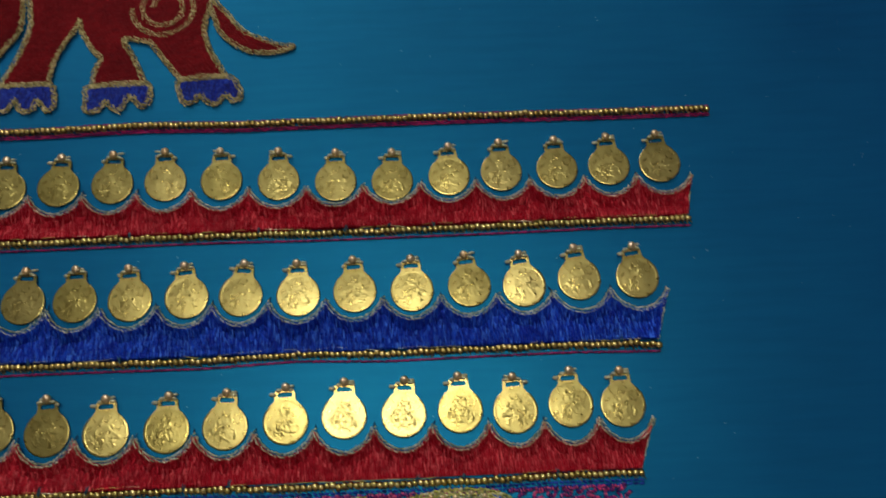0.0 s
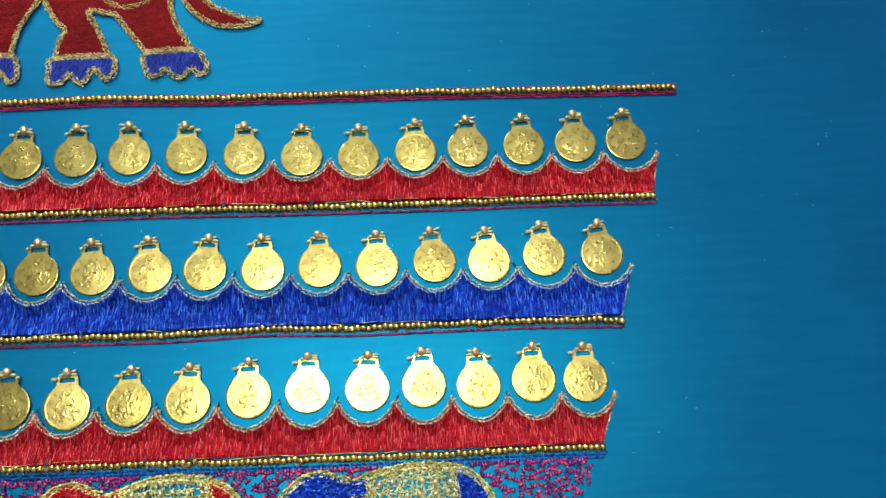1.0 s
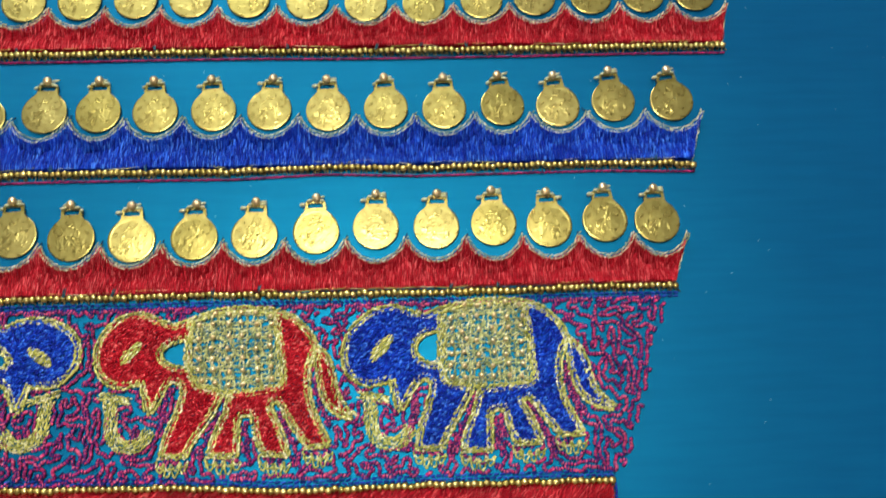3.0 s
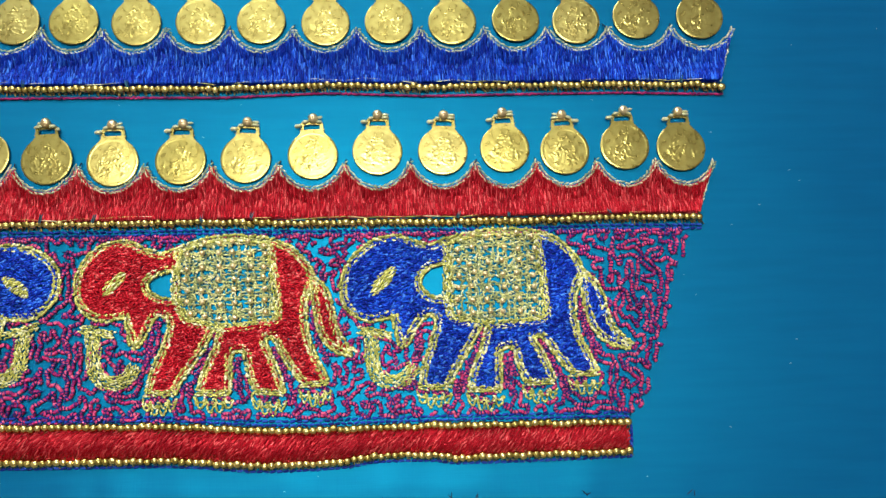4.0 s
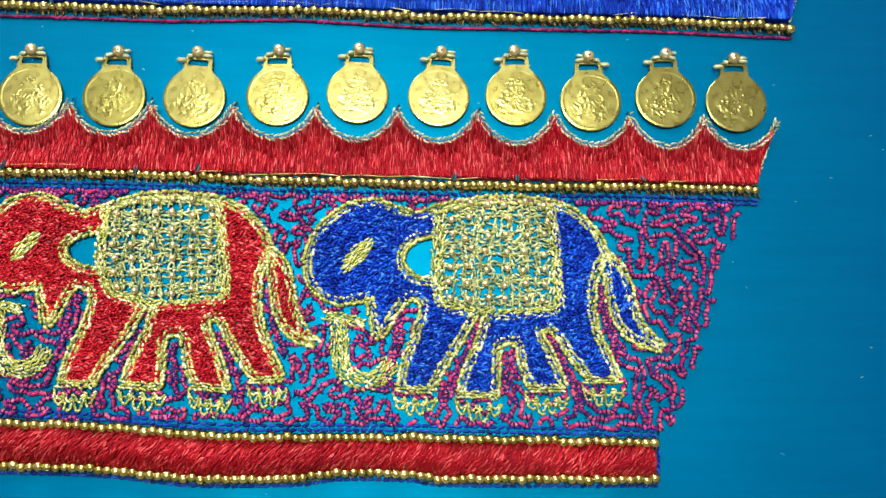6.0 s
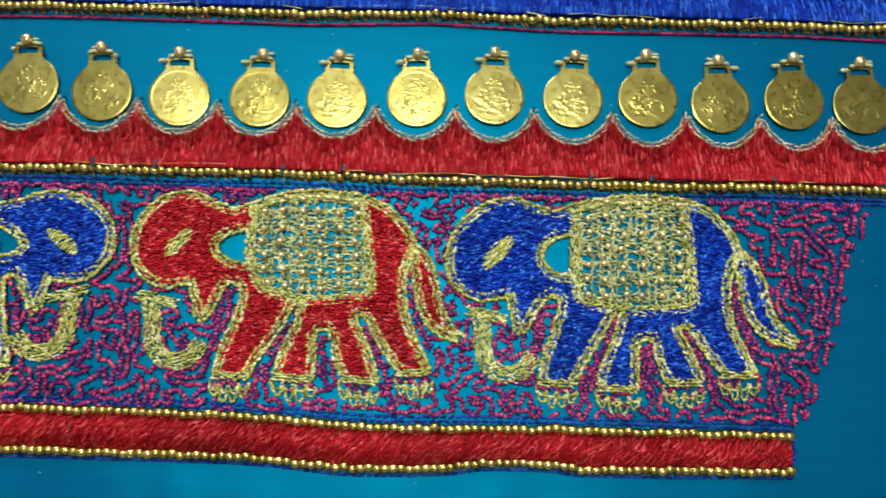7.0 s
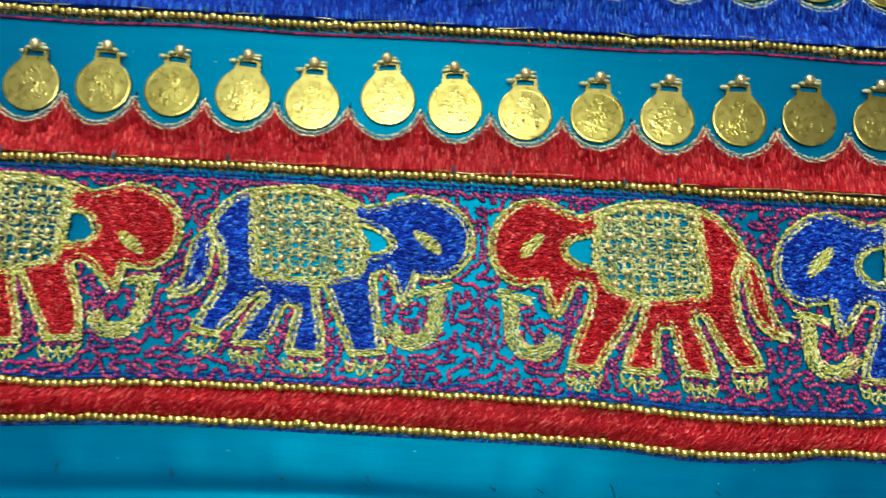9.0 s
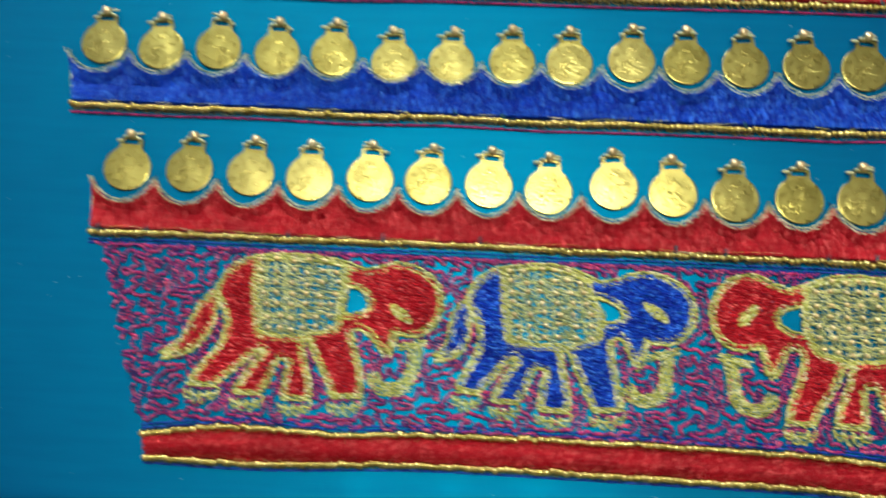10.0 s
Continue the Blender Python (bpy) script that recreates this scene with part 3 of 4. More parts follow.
def bottom_bar():
    rng = np.random.RandomState(33)
    t = thing("padded_bar", "padded red satin bar between two strings of gold beads", "band")
    up = spline([(-13.37, -6.98), (-11.2, -6.74), (-9.0, -6.80), (-6.7, -6.70), (-2.3, -6.67), (1.5, -6.73), (3.8, -6.87), (5.8, -6.85), (7.8, -6.84), (11.2, -6.86)])
    low = spline([(-13.25, -7.50), (-10.6, -7.52), (-7.2, -7.36), (-4.0, -7.36), (0.0, -7.39), (1.9, -7.43), (3.4, -7.56), (5.05, -7.53), (5.84, -7.43), (7.0, -7.43), (7.83, -7.50), (11.2, -7.46)])
    outline = np.vstack([up, low[::-1]])
    v, f = slab(outline, -0.06, 0.02)
    part("backing", v, f, RED, t, smooth=False)
    mid = np.stack([up[:, 0], (up[:, 1] + np.interp(up[:, 0], low[:, 0], low[:, 1])) / 2], 1)
    a, b = satin([outline], rng, 52, 0.022, 0.11, 0.05, 0.0, 0.8)
    for p in (a, b):
        p[:, 2] += 0.20 * np.clip(1 - ((p[:, 1] - np.interp(p[:, 0], mid[:, 0], mid[:, 1])) / 0.31) ** 2, 0, 1) - 0.06
    add_stitches("satin_fill", (a, b), RED, t, 0.031, 0.045)
    add_stitches("couching", joined(wraps(up, rng), wraps(low, rng), wraps(up - np.array([0, 0.07]), rng), wraps(low + np.array([0, 0.11]), rng)), OLIVE, t, 0.032, 0.035, "dark olive couching thread")
    bead_row(up, t, rng)
    bead_row(low, t, rng)
    add_stitches("edging", joined(stitch_row(up, rng, 0.12, 0.12, slant=4, step=1.12), stitch_row(up, rng, 0.20, 0.13, slant=4, z=0.02, step=1.12), stitch_row(low, rng, -0.12, 0.12, slant=4, step=1.12), stitch_row(spline([(11.2, -6.74), (11.27, -6.85), (11.29, -7.15), (11.24, -7.54)]), rng, 0, 0.12, slant=4)), NAVY, t, 0.062, 0.055, "navy stitches")


bottom_bar()

# ---------------------------------------------------------------- the embroidered elephants
HEAD = [(1.06, 0.77), (0.69, 0.85), (0.31, 0.98), (-0.06, 0.94), (-0.47, 0.71), (-0.75, 0.38), (-0.88, 0.0), (-0.84, -0.42), (-0.62, -0.68), (-0.3, -0.8), (0.06, -0.74), (0.23, -0.69)]
MOUTH = [(0.23, -0.69), (0.29, -1.0), (0.39, -1.40), (0.59, -1.12), (0.79, -0.81), (0.99, -0.68)]
LEG_FRONT = [(0.99, -0.68), (1.17, -0.8), (1.15, -1.06), (1.04, -1.42), (0.89, -1.84), (0.81, -2.24)]
GIRTH_FRONT = [(1.35, -2.26), (1.48, -1.98), (1.78, -1.51), (1.98, -1.15), (2.09, -0.96)]
GIRTH_BACK = [(2.30, -0.99), (2.14, -1.51), (1.94, -1.97), (1.87, -2.32)]
ARCH_MID = [(2.45, -2.33), (2.47, -1.91), (2.48, -1.55), (2.66, -1.42), (2.85, -1.49), (2.94, -1.9), (3.08, -2.2)]
ARCH_HIND = [(3.63, -2.19), (3.45, -1.74), (3.25, -1.38), (3.23, -1.23), (3.39, -1.19), (3.54, -1.32), (3.75, -1.63), (3.95, -1.88), (4.06, -2.03)]
LEG_HIND = [(4.58, -2.02), (4.39, -1.62), (4.23, -1.26), (4.15, -0.84), (4.18, -0.42), (4.27, -0.1), (4.4, 0.15)]
BACK = [(1.06, 0.77), (1.37, 0.89), (1.74, 0.99), (2.17, 1.07), (2.6, 1.10), (3.03, 1.09), (3.46, 1.03), (3.88, 0.85), (4.25, 0.49), (4.4, 0.15)]
TAIL_OUT = [(4.4, 0.15), (4.66, -0.09), (4.81, -0.46), (4.91, -0.88), (5.11, -1.24), (5.41, -1.53)]
TAIL_IN = [(4.4, 0.15), (4.43, -0.31), (4.49, -0.73), (4.64, -1.13), (4.95, -1.4), (5.41, -1.53)]
SADDLE_EDGE = [(3.42, 1.03), (3.5, 0.31), (3.56, -0.64), (3.50, -0.87), (3.25, -0.93), (2.71, -0.97), (2.19, -0.96), (1.77, -0.9), (1.48, -0.79), (1.4, -0.27), (1.42, 0.38), (1.40, 0.90)]
EAR = [(1.42, 0.43), (1.02, 0.37), (0.81, 0.15), (0.76, -0.07), (0.88, -0.28), (1.09, -0.4), (1.42, -0.43)]
EYE = [(0.28, 0.3), (0.07, 0.26), (-0.18, 0.02), (-0.27, -0.28), (-0.07, -0.21), (0.19, 0.03)]
TRUNK = [(-0.32, -1.16), (-0.26, -1.45), (-0.25, -1.81), (-0.1, -2.08), (0.21, -2.17), (0.51, -2.05), (0.66, -1.79)]
TRUNK_TIP = [(-0.55, -1.04), (-0.29, -1.07), (0.18, -1.2)]
SOLES = [((0.74, -2.28), (1.40, -2.30)), ((1.80, -2.36), (2.52, -2.38)), ((3.01, -2.25), (3.68, -2.23)), ((4.00, -2.08), (4.66, -2.08))]

PEARL_V, PEARL_F = lathe([(0.012, -0.066), (0.05, -0.052), (0.07, 0.0), (0.05, 0.052), (0.012, 0.066)], 8)
PEARL_OB = link_mesh("bead", PEARL_V, PEARL_F, PEARL)
PEARL_MESH = PEARL_OB.data
bpy.data.objects.remove(PEARL_OB)
NO_GO = []  # outlines that the filling thread keeps clear of: (points, how far)
SOLID = []
ACCENTS = []


def inside(poly, x, y):
    return len([c for c in crossings(poly, y) if c > x]) % 2 == 1


def knots(polys, rng, mat, name, parent, angle, label=""):
    """Dense short stitches at changing angles, on a padded backing."""
    a, b = satin(polys, rng, angle, 0.037, 0.076, 0.04, 0.03, 0.35)
    mid, half = (a + b) / 2, (b - a) / 2
    turn = np.radians(rng.normal(0, 27, len(a)))
    c, s = np.cos(turn), np.sin(turn)
    half[:, :2] = np.stack([half[:, 0] * c - half[:, 1] * s, half[:, 0] * s + half[:, 1] * c], 1)
    mid[:, 2] += rng.normal(0, 0.010, len(a))
    return add_stitches(name, (mid - half, mid + half), mat, parent, 0.058, 0.055, label)


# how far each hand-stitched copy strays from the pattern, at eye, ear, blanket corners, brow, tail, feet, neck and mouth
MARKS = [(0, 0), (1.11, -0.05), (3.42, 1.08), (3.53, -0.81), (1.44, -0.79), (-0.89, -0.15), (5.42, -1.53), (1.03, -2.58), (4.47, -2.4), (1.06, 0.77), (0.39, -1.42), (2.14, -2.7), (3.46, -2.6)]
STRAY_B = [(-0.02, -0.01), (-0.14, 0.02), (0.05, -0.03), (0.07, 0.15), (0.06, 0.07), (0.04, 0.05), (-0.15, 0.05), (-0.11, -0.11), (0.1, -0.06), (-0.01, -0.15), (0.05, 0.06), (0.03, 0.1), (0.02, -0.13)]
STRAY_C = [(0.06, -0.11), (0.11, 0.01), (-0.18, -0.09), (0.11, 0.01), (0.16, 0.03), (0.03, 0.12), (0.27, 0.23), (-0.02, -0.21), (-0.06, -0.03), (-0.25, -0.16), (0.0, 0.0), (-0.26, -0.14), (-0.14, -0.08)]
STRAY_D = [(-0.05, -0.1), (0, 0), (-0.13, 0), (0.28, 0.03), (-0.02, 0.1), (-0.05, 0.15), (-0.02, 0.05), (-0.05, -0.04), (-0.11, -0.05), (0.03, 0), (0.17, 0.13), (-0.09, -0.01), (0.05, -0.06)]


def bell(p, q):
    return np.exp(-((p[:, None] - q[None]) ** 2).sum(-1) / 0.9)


def elephant(name, label, mat, across, up, stray, eye_shift, curl, seed):
    """One appliqué elephant; across and up map the pattern onto the cloth."""
    rng = np.random.RandomState(seed)
    t = thing(name, label, "embroidery", "elephant row")

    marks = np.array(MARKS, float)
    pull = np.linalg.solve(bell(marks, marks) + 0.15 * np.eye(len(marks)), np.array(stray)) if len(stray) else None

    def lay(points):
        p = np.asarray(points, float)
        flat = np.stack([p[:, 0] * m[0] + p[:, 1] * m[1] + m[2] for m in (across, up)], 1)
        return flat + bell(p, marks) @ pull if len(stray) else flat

    def curve(points, closed=False):
        return spline(lay(points), closed, 8)

    body = np.vstack([curve(s) for s in (HEAD, MOUTH, LEG_FRONT, GIRTH_FRONT, GIRTH_BACK, ARCH_MID, ARCH_HIND, LEG_HIND)] + [curve(BACK)[::-1]])
    saddle = np.vstack([curve(SADDLE_EDGE), curve(BACK[1:7])])
    ear = curve(EAR)
    eye = curve(np.array(EYE) + eye_shift, True)[:-1]
    knots([body, saddle, ear], rng, mat, "body", t, 8)
    tail = np.vstack([curve(TAIL_OUT), curve(TAIL_IN)[::-1]])
    knots([tail], rng, mat, "tail", t, 70)
    lines = [curve(s) for s in (HEAD, MOUTH + LEG_FRONT[1:], GIRTH_FRONT, GIRTH_BACK, ARCH_MID, ARCH_HIND, LEG_HIND, BACK, TAIL_OUT, TAIL_IN, EAR)]
    add_stitches("outline", joined(*[cord(p, rng, 2, 0.124, 0.078, 0.05, 20, 0.065, 0.011) for p in lines]), ZARI, t, 0.072, 0.055, "twin rows of gold zari chain stitch")
    add_stitches("outline_core", joined(*[cord(p, rng, 1, 0.05, 0.10, 0.05, 12, 0.045, 0.014) for p in lines]), OLD_ZARI, t, 0.075, 0.05, "dull olive core of the outline")
    add_stitches("eye", satin([eye], rng, 40, 0.042, 0.08, 0.09, 0.02, 0.4), ZARI, t, 0.052, 0.06, "gold leaf-shaped eye")
    trunk, tip = curve(np.array(TRUNK) + curl), curve(np.array(TRUNK_TIP) + curl)
    add_stitches("trunk", joined(cord(trunk, rng, 7, 0.046, 0.085, 0.05, 22, 0.05, 0.012), cord(tip, rng, 4, 0.046, 0.08, 0.05, 22, 0.05, 0.012)), ZARI, t, 0.044, 0.055, "gold curled trunk")
    for a, b in SOLES:
        x = np.linspace(0, 1, 34)
        loops = np.stack([a[0] + (b[0] - a[0]) * (x * 1.10 - 0.05), a[1] + (b[1] - a[1]) * x - 0.12 - 0.34 * np.abs(np.sin(x * 4 * math.pi)) ** 0.6 * np.sin(0.45 + x * 2.24)], 1)
        second = loops * np.array([1, 0.5]) + np.array([0, 0.5 * (a[1] - 0.10)])
        rows = [cord(lay([a, b]), rng, 3, 0.05, 0.075, 0.05, 22, 0.07), cord(lay(loops), rng, 1, 0.056, 0.075, 0.05, 20, 0.05), cord(lay(second), rng, 1, 0.05, 0.075, 0.05, 25, 0.05)]
        add_stitches("foot", joined(*rows), ZARI, t, 0.048, 0.05, "looped gold toes")
        NO_GO.append((lay(loops), 0.10))
    # the blanket: a woven gold grid with small beads in its meshes
    inner = []
    for k in range(14):
        y = -0.80 + k * 0.145
        inner.append(lay([(1.45, y - 0.02), (3.47, y + 0.03)]))
    for k in range(12):
        x = 1.53 + k * 0.168
        inner.append(lay([(x, 1.06 + 0.08 * math.sin(k / 3.2)), (x + 0.02, -0.92)]))
    rows = []
    for p in inner:
        p = even(p, 0.3)[0]
        p = spline(p + rng.normal(0, 0.022, p.shape) + rng.normal(0, 0.02, 2), per=4)
        a, b = cord(p, rng, 2 if seed == 53 or rng.rand() < 0.65 else 1, 0.05, 0.095, 0.05, 14, 0.04, 0.018)
        keep = np.array([inside(saddle, *m) for m in (a + b)[:, :2] / 2]) & (rng.rand(len(a)) < (0.72 if seed == 53 else 0.93))
        rows.append((a[keep], b[keep]))
    edge = [cord(curve(SADDLE_EDGE), rng, 4, 0.05, 0.08, 0.05, 22, 0.07, 0.012)]
    sad = add_stitches("blanket", joined(*edge), ZARI, t, 0.050, 0.045, "gold woven saddle blanket")
    add_stitches("lattice", joined(*rows), LATTICE, sad, 0.044, 0.045, "pale green-gold lattice of couched threads")
    for i in range(6):
        for j in range(7):
            p = lay([(1.62 + i * 0.336 + rng.normal(0, 0.025), -0.73 + j * 0.29 + rng.normal(0, 0.025))])[0]
            if inside(saddle, *p):
                ob = new("bead", PEARL_MESH)
                ob.parent = sad
                ob.matrix_basis = pose(p[0] * CM, p[1] * CM, 0.0011, 90 + rng.normal(0, 10), 0, 90 + rng.normal(0, 14)) @ Matrix.Diagonal((0.88, 0.88, 0.88, 1))
    for gap in ([(2.18, -1.15), (2.0, -1.6), (1.75, -2.05), (1.62, -2.42)], [(2.66, -1.62), (2.70, -2.1), (2.76, -2.52)], [(3.42, -1.42), (3.6, -1.75), (3.82, -2.15), (3.90, -2.5)], [(4.40, -0.42), (4.36, -0.8), (4.52, -1.3), (4.75, -1.68)], [(0.78, -1.05), (0.72, -1.5), (0.60, -1.95), (0.52, -2.35)]):
        ACCENTS.extend([curve(np.array(gap) + (0.042, 0)), curve(np.array(gap) - (0.042, 0))] if seed == 51 else [curve(gap)])
    SOLID.extend([body, tail])
    NO_GO.extend([(p, 0.12) for p in lines] + [(trunk, 0.18), (tip, 0.12)])
    return t


elephant("embroidered_elephant", "royal blue embroidered elephant with gold outline at the band's end", BLUE, (1, 0, 6.02), (0, 1, -3.73), [], (0, 0), (0, 0), 51)
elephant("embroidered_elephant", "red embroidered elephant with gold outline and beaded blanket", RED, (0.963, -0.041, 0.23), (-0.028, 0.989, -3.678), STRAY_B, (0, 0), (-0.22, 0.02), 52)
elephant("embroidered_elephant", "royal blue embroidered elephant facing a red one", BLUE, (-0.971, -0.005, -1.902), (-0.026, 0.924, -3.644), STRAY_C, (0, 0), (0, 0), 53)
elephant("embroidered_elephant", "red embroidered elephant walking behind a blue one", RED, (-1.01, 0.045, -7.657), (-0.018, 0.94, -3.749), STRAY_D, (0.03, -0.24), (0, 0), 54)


def large_elephant():
    """The lower part of the large elephant above the bands; its back goes on beyond the bead line's top."""
    rng = np.random.RandomState(61)
    t = thing("large_elephant", "large dark red embroidered elephant with blue toes and gold outline", "embroidery", at=(0, 0, 0))
    o = np.array([2.58, 9.01])
    hind_r = [(-0.4, 3.9), (-0.45, 3.3), (-0.53, 2.56), (-0.66, 1.89), (-0.69, 1.45), (-0.49, 0.84), (-0.19, 0.28), (0.02, -0.02)]
    hind_l = [(-1.28, -0.09), (-1.6, 0.32), (-1.95, 0.79), (-2.23, 1.19)]
    belly = [(-2.23, 1.19), (-2.65, 1.27), (-3.05, 1.33)]
    mid_r = [(-3.05, 1.33), (-2.95, 1.14), (-2.71, 0.72), (-2.48, 0.26), (-2.3, -0.17)]
    mid_l = [(-3.8, -0.2), (-3.75, 0.38), (-3.61, 0.66), (-3.92, 1.04), (-4.25, 1.61), (-4.34, 2.0)]
    fore_r = [(-4.34, 2.0), (-4.4, 1.81), (-4.74, 1.16), (-4.96, 0.6), (-5.05, -0.03)]
    fore_l = [(-6.4, -0.08), (-5.98, 0.91), (-5.76, 1.84), (-5.88, 2.71), (-6.0, 3.9)]
    top = [(-6.0, 3.9), (-4.8, 4.9), (-3.1, 5.3), (-1.4, 4.9), (-0.4, 3.9)]
    trunk_r = [(-7.0, 0.25), (-6.42, 1.11), (-6.05, 1.76), (-6.08, 2.72), (-6.2, 3.8)]
    trunk_l = [(-6.2, 3.8), (-7.3, 4.1), (-8.2, 3.2), (-8.5, 1.7), (-8.0, 0.4), (-7.0, 0.25)]
    tail_o = [(-0.5, 2.56), (0.03, 1.93), (0.47, 1.42), (1.05, 1.14), (1.55, 0.92), (1.96, 0.92)]
    tail_i = [(-0.52, 2.2), (-0.25, 1.5), (0.15, 1.05), (0.65, 0.77), (1.23, 0.7), (1.72, 0.78), (1.96, 0.92)]

    def curve(p):
        return spline(np.array(p) + o, per=10)

    body = np.vstack([curve(p) for p in (hind_r, hind_l, belly, mid_r, mid_l, fore_r, fore_l, top)])
    head = np.vstack([curve(trunk_r), curve(trunk_l)])
    tail = np.vstack([curve(tail_o), curve(tail_i)[::-1]])
    for name, poly in (("body", body), ("trunk", head), ("tail", tail)):
        v, f = slab(poly, -0.06, 0.03)
        part(name, v, f, RED_DARK, t, smooth=False)
    ab = satin([body], rng, 20, 0.030, 0.13, 0.035, 0.02, 0.3)
    add_stitches("satin_fill", joined(ab, satin([head], rng, 20, 0.036, 0.10, 0.035, 0.02, 0.4), satin([tail], rng, -35, 0.036, 0.10, 0.035, 0.02, 0.4)), RED_DARK, t, 0.042, 0.045)
    lines = [curve(p) for p in (hind_r, hind_l, belly, mid_r, mid_l, fore_r, fore_l, top, trunk_r, trunk_l, tail_o, tail_i, [(-1.28, -0.09), (0.02, -0.02)], [(-3.84, -0.2), (-2.31, -0.16)], [(-6.42, -0.10), (-5.04, -0.07)])]
    # the flank's spiral
    a = np.linspace(math.pi, 5 * math.pi, 90)
    r = 0.98 - 0.050 * (a - math.pi)
    lines.append(np.stack([o[0] - 1.87 + r * np.cos(a), o[1] + 2.32 + r * np.sin(a)], 1))
    add_stitches("outline", joined(*[cord(p, rng, 3, 0.055, 0.09, 0.05, 24, 0.06, 0.012) for p in lines]), COPPER, t, 0.046, 0.055, "old gold zari cord")
    feet = [
        [(-1.28, -0.09), (0.02, -0.02), (0.37, -0.38), (0.43, -0.65), (0.23, -0.82), (0.03, -0.6), (-0.14, -0.78), (-0.29, -0.9), (-0.57, -0.76), (-0.71, -0.58), (-0.89, -0.79), (-1.13, -0.84), (-1.27, -0.6)],
        [(-3.84, -0.2), (-2.31, -0.15), (-2.14, -0.48), (-2.15, -0.75), (-2.39, -0.89), (-2.61, -0.59), (-2.78, -0.59), (-2.94, -0.99), (-3.18, -0.9), (-3.39, -0.68), (-3.57, -0.97), (-3.92, -0.96), (-3.93, -0.52)],
        [(-6.42, -0.12), (-5.04, -0.09), (-4.85, -0.4), (-4.81, -0.76), (-5.0, -0.93), (-5.31, -0.56), (-5.4, -0.86), (-5.71, -0.91), (-5.94, -0.54), (-6.11, -0.86), (-6.5, -0.88), (-6.58, -0.45)],
    ]
    for pts in feet:
        poly = spline(np.array(pts) + o, True, 6)[:-1]
        v, f = slab(poly, -0.06, 0.025)
        foot = part("foot", v, f, NAVY, t, "dark blue toes", smooth=False)
        add_stitches("toe_fill", satin([poly], rng, 80, 0.030, 0.12, 0.035, 0.02, 0.3), NAVY, foot, 0.042, 0.045)
        add_stitches("toe_cord", cord(np.vstack([poly, poly[:1]]), rng, 3, 0.055, 0.085, 0.05, 24, 0.06, 0.012), COPPER, foot, 0.046, 0.055)
    return t


RED_DARK = thread("dark_red_thread", [(0.0, (0.20, 0.004, 0.007)), (0.5, (0.26, 0.006, 0.009)), (1.0, (0.33, 0.011, 0.015))], 0.6, 0.1)
large_elephant()

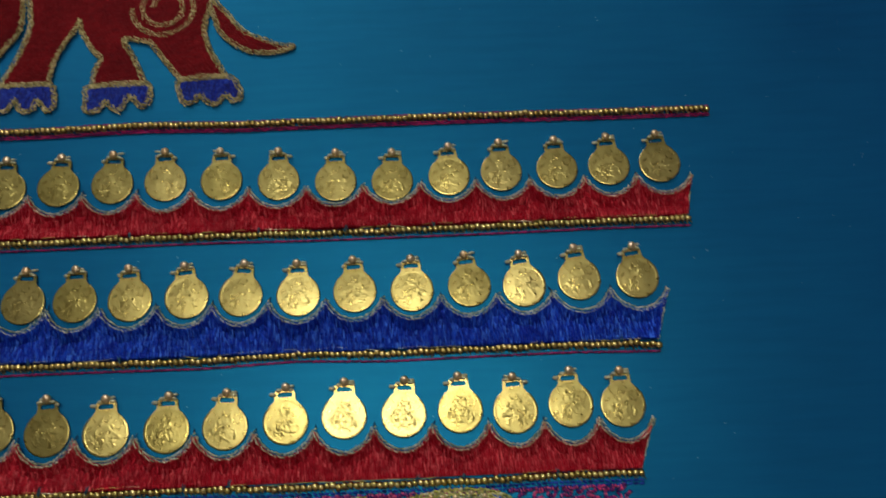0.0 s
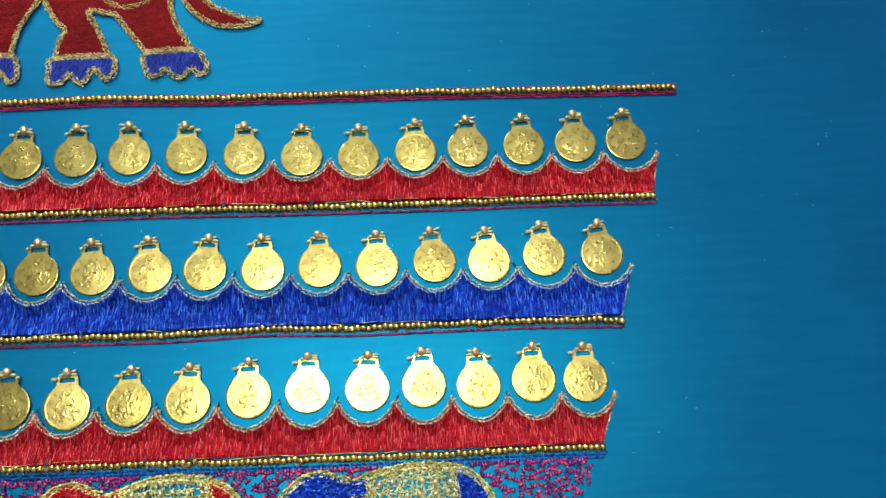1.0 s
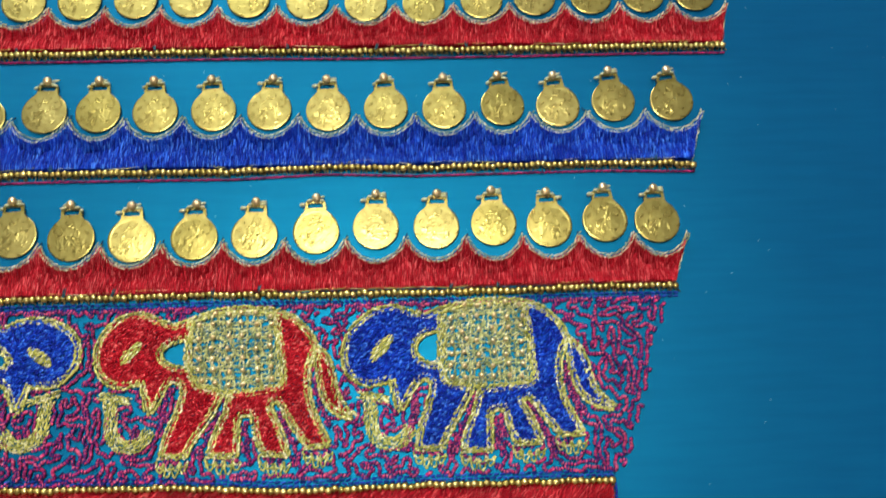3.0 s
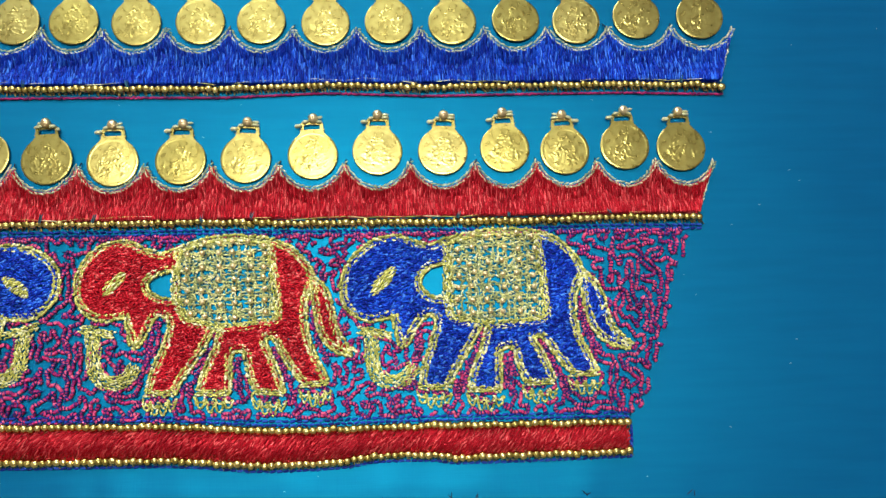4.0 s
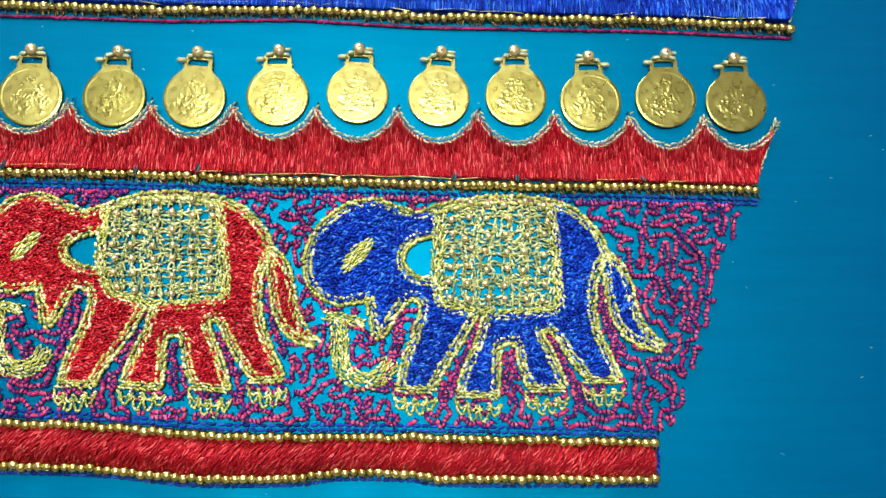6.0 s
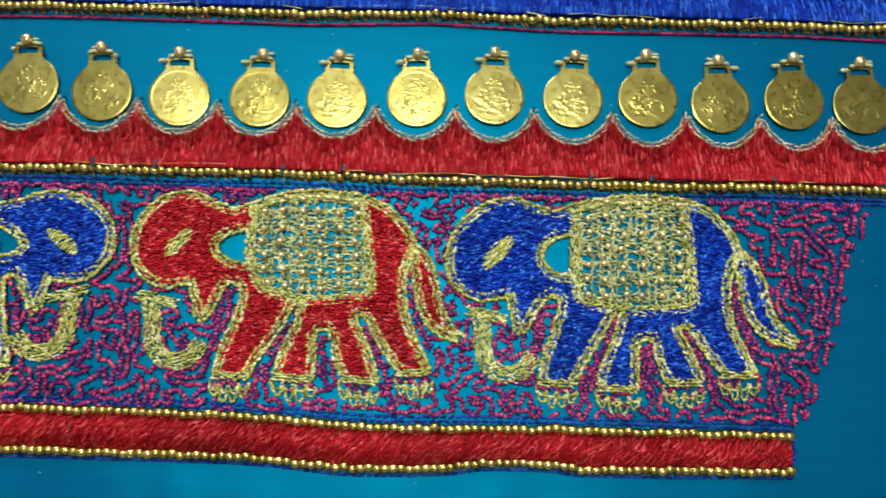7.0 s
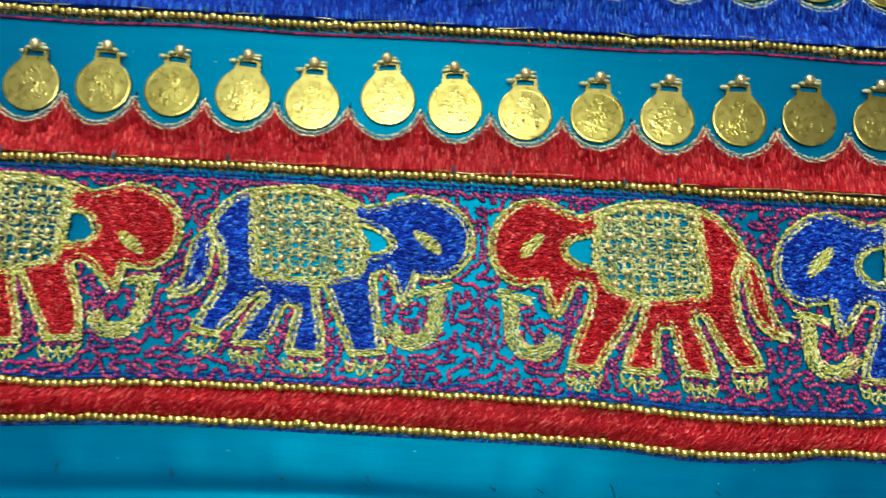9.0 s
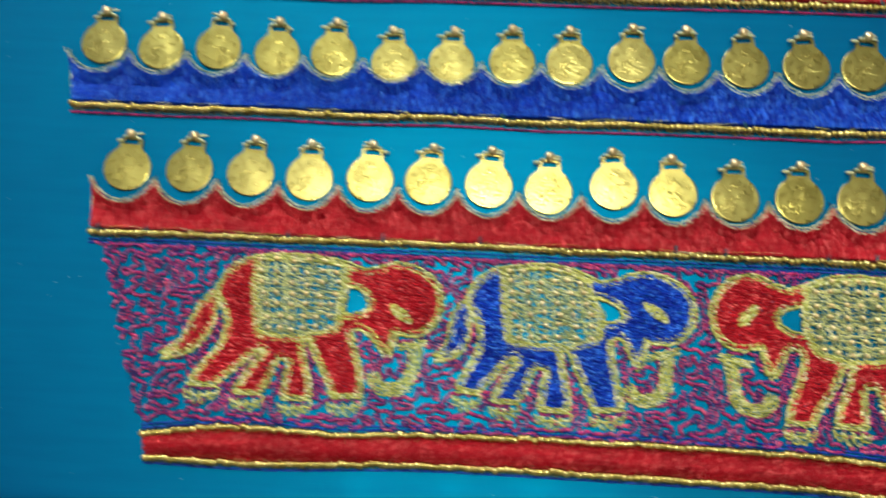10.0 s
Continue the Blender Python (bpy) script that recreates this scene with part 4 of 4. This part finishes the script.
# ---------------------------------------------------------------- the meandering ground between the elephants
def meander():
    rng = np.random.RandomState(71)
    t = thing("meander_filling", "magenta meandering couched thread filling the elephant band", "embroidery")
    half = 0.130
    x0, y0, nx, ny = -15.1, -6.58, 218, 32
    gx, gy = np.meshgrid(x0 + half * np.arange(nx), y0 + half * np.arange(ny), indexing="ij")
    free = np.ones((nx, ny), bool)
    for i in range(nx):
        for j in range(ny):
            x, y = gx[i, j], gy[i, j]
            free[i, j] = left_edge(y) + 0.05 < x < right_edge(y) - 0.05 and not any(inside(p, x, y) for p in SOLID)
    for p, far in NO_GO:
        q = even(p, 0.08)[0]
        d = np.min((gx[..., None] - q[:, 0]) ** 2 + (gy[..., None] - q[:, 1]) ** 2, -1)
        free &= d > (far - 0.055) ** 2
    # a random tree over the blocks of four; the thread runs round it
    bx, by = nx // 2, ny // 2
    block = np.array([[free[2 * i : 2 * i + 2, 2 * j : 2 * j + 2].all() for j in range(by)] for i in range(bx)])
    link, seen = set(), set()
    for si in range(bx):
        for sj in range(by):
            if not block[si, sj] or (si, sj) in seen:
                continue
            stack = [(si, sj)]
            seen.add((si, sj))
            while stack:
                k = len(stack) - 1 if rng.rand() < 0.12 else rng.randint(len(stack))
                i, j = stack[k]
                near = [(i + a, j + b) for a, b in ((1, 0), (-1, 0), (0, 1), (0, -1)) if 0 <= i + a < bx and 0 <= j + b < by and block[i + a, j + b] and (i + a, j + b) not in seen]
                if not near:
                    stack.pop(k)
                    continue
                n = near[rng.randint(len(near))]
                seen.add(n)
                link.add(frozenset(((i, j), n)))
                stack.append(n)
    step = {}

    def joinp(a, b):
        step.setdefault(a, set()).add(b)
        step.setdefault(b, set()).add(a)

    for i, j in seen:
        a = 2 * i, 2 * j
        r, u = frozenset(((i, j), (i + 1, j))) in link, frozenset(((i, j), (i, j + 1))) in link
        l, d = frozenset(((i, j), (i - 1, j))) in link, frozenset(((i, j), (i, j - 1))) in link
        c = [(a[0], a[1]), (a[0] + 1, a[1]), (a[0] + 1, a[1] + 1), (a[0], a[1] + 1)]
        for on, p, q in ((d, c[0], c[1]), (r, c[1], c[2]), (u, c[2], c[3]), (l, c[3], c[0])):
            if not on:
                joinp(p, q)
        if r:
            joinp(c[1], (c[1][0] + 1, c[1][1]))
            joinp(c[2], (c[2][0] + 1, c[2][1]))
        if u:
            joinp(c[3], (c[3][0], c[3][1] + 1))
            joinp(c[2], (c[2][0], c[2][1] + 1))
    taken, paths = set(), []
    for s in list(step):
        if s in taken:
            continue
        path, at = [s], s
        taken.add(s)
        while True:
            nxt = [n for n in step[at] if n not in taken]
            if not nxt:
                break
            at = nxt[0]
            taken.add(at)
            path.append(at)
        paths.append(path + [s] if len(path) > 3 else path)
    # short worms in what is left over
    left = {(i, j) for i in range(nx) for j in range(ny) if free[i, j] and (i, j) not in taken}
    while left:
        at = min(left)
        left.discard(at)
        path = [at]
        while True:
            near = [(at[0] + a, at[1] + b) for a, b in ((0, 1), (1, 0), (0, -1), (-1, 0), (1, 1), (1, -1)) if (at[0] + a, at[1] + b) in left]
            if not near:
                break
            at = near[rng.randint(len(near))]
            left.discard(at)
            path.append(at)
        if len(path) > 1:
            paths.append(path)
    sa, sb, ta, tb = [], [], [], []
    drawn = []
    for path in paths:
        p = np.array([(gx[i, j], gy[i, j]) for i, j in path])
        if len(p) > 3:
            p[1:-1] = 0.22 * p[:-2] + 0.56 * p[1:-1] + 0.22 * p[2:]
        p = p + rng.normal(0, 0.029, p.shape) + 0.035 * np.stack([np.sin(8 * p[:, 1] + 2 * p[:, 0]), np.sin(9 * p[:, 0] + 3 * p[:, 1])], 1)
        p[:, 1] = np.minimum(p[:, 1], -2.64)
        cut = [p[k : k + 40] for k in range(0, len(p), 39)]
        drawn += [spline(piece, per=5) for piece in cut if len(piece) > 1]
    # stray curls in the holes that are left
    have = np.vstack([even(d, 0.06)[0] for d in drawn + ACCENTS])
    cx, cy = np.meshgrid(np.arange(-15, 13.2, 0.08), np.arange(-6.56, -2.64, 0.08), indexing="ij")
    spots = np.c_[cx.ravel(), cy.ravel()]
    ok = np.array([left_edge(y) + 0.05 < x < right_edge(y) - 0.05 and not any(inside(p, x, y) for p in SOLID) for x, y in spots])
    spots = spots[ok]
    for p, far in NO_GO:
        q = even(p, 0.08)[0]
        spots = spots[((spots[:, None] - q[None]) ** 2).sum(-1).min(1) > (far - 0.045) ** 2]
    clear = np.array([((have[np.abs(have[:, 0] - x) < 0.2] - (x, y)) ** 2).sum(1).min(initial=9) for x, y in spots])
    spots = spots[clear > 0.114**2]
    while len(spots):
        at = spots[rng.randint(len(spots))]
        worm = [at]
        for _ in range(7):
            d = np.hypot(*(spots - at).T)
            near = spots[(d > 0.07) & (d < 0.17)]
            near = [p for p in near if min(np.hypot(*(p - w)) for w in worm) > 0.06]
            if not near:
                break
            at = near[rng.randint(len(near))]
            worm.append(at)
        w = np.array(worm)
        spots = spots[((spots[:, None] - w[None]) ** 2).sum(-1).min(1) > 0.12**2]
        if len(w) > 1:
            drawn.append(spline(w + rng.normal(0, 0.015, w.shape), per=5))
    for line in drawn + ACCENTS:
        q, tan = even(line, 0.05)
        if len(q) < 4:
            continue
        # the couched thread wriggles as it goes
        wave = 0.034 * np.sin(np.arange(len(q)) * 0.05 * 2 * np.pi / 0.27 + rng.uniform(0, 6.28))
        q, tan = even(q + np.stack([-tan[:, 1], tan[:, 0]], 1) * wave[:, None], 0.075)
        if len(q) < 3:
            continue
        z = 0.028 + rng.normal(0, 0.004, len(q) - 1)
        sa.append(np.c_[q[:-1] - tan[:-1] * 0.012, z])
        sb.append(np.c_[q[1:] + tan[1:] * 0.012, z])
        tie = np.arange(1, len(q))[rng.rand(len(q) - 1) < 0.85]
        side = (np.stack([-tan[tie, 1], tan[tie, 0]], 1) + rng.normal(0, 0.3, (len(tie), 2))) * rng.uniform(0.75, 1.35, (len(tie), 1))
        ta.append(np.c_[q[tie] - side * 0.052, np.full(len(tie), 0.05)])
        tb.append(np.c_[q[tie] + side * 0.052, np.full(len(tie), 0.05)])
    add_stitches("couched_thread", (np.vstack(sa), np.vstack(sb)), MAGENTA, t, 0.086, 0.06)
    add_stitches("tie_stitches", (np.vstack(ta), np.vstack(tb)), INK, t, 0.030, 0.036, "tiny navy tie stitches")


meander()


# ---------------------------------------------------------------- lint, loose fibres and basting along the hem
def loose_bits():
    rng = np.random.RandomState(81)
    a, b = [], []
    while len(a) < 300:
        x, y = rng.uniform(-19, 21), rng.uniform(-9, 12)
        ang, size = rng.normal(0, 0.5), rng.uniform(0.02, 0.07)
        z = cloth_height(x, y) + 0.006
        a.append((x, y, z))
        b.append((x + size * math.cos(ang), y + size * math.sin(ang), z))
    v, f = stitch_mesh(a, b, 0.012, 0.012)
    tagged(link_mesh("lint", v, f, LINT), "tiny pale lint fibres lying on the cloth", "lint", kind="stuff")
    a, b = [], []
    for x in PUCKERS:
        for _ in range(2):
            y = -8.38 + rng.normal(0, 0.04)
            u = x + rng.normal(0, 0.05)
            a.append((u, y, cloth_height(u, y) + 0.03))
            b.append((u + rng.normal(0, 0.08), y + rng.uniform(0.05, 0.14), cloth_height(u, y + 0.1) + 0.02))
    v, f = stitch_mesh(a, b, 0.022, 0.02)
    tagged(link_mesh("basting_stitch", v, f, DARK), "dark basting stitches along the puckered hem", "stitches", kind="stuff")


loose_bits()
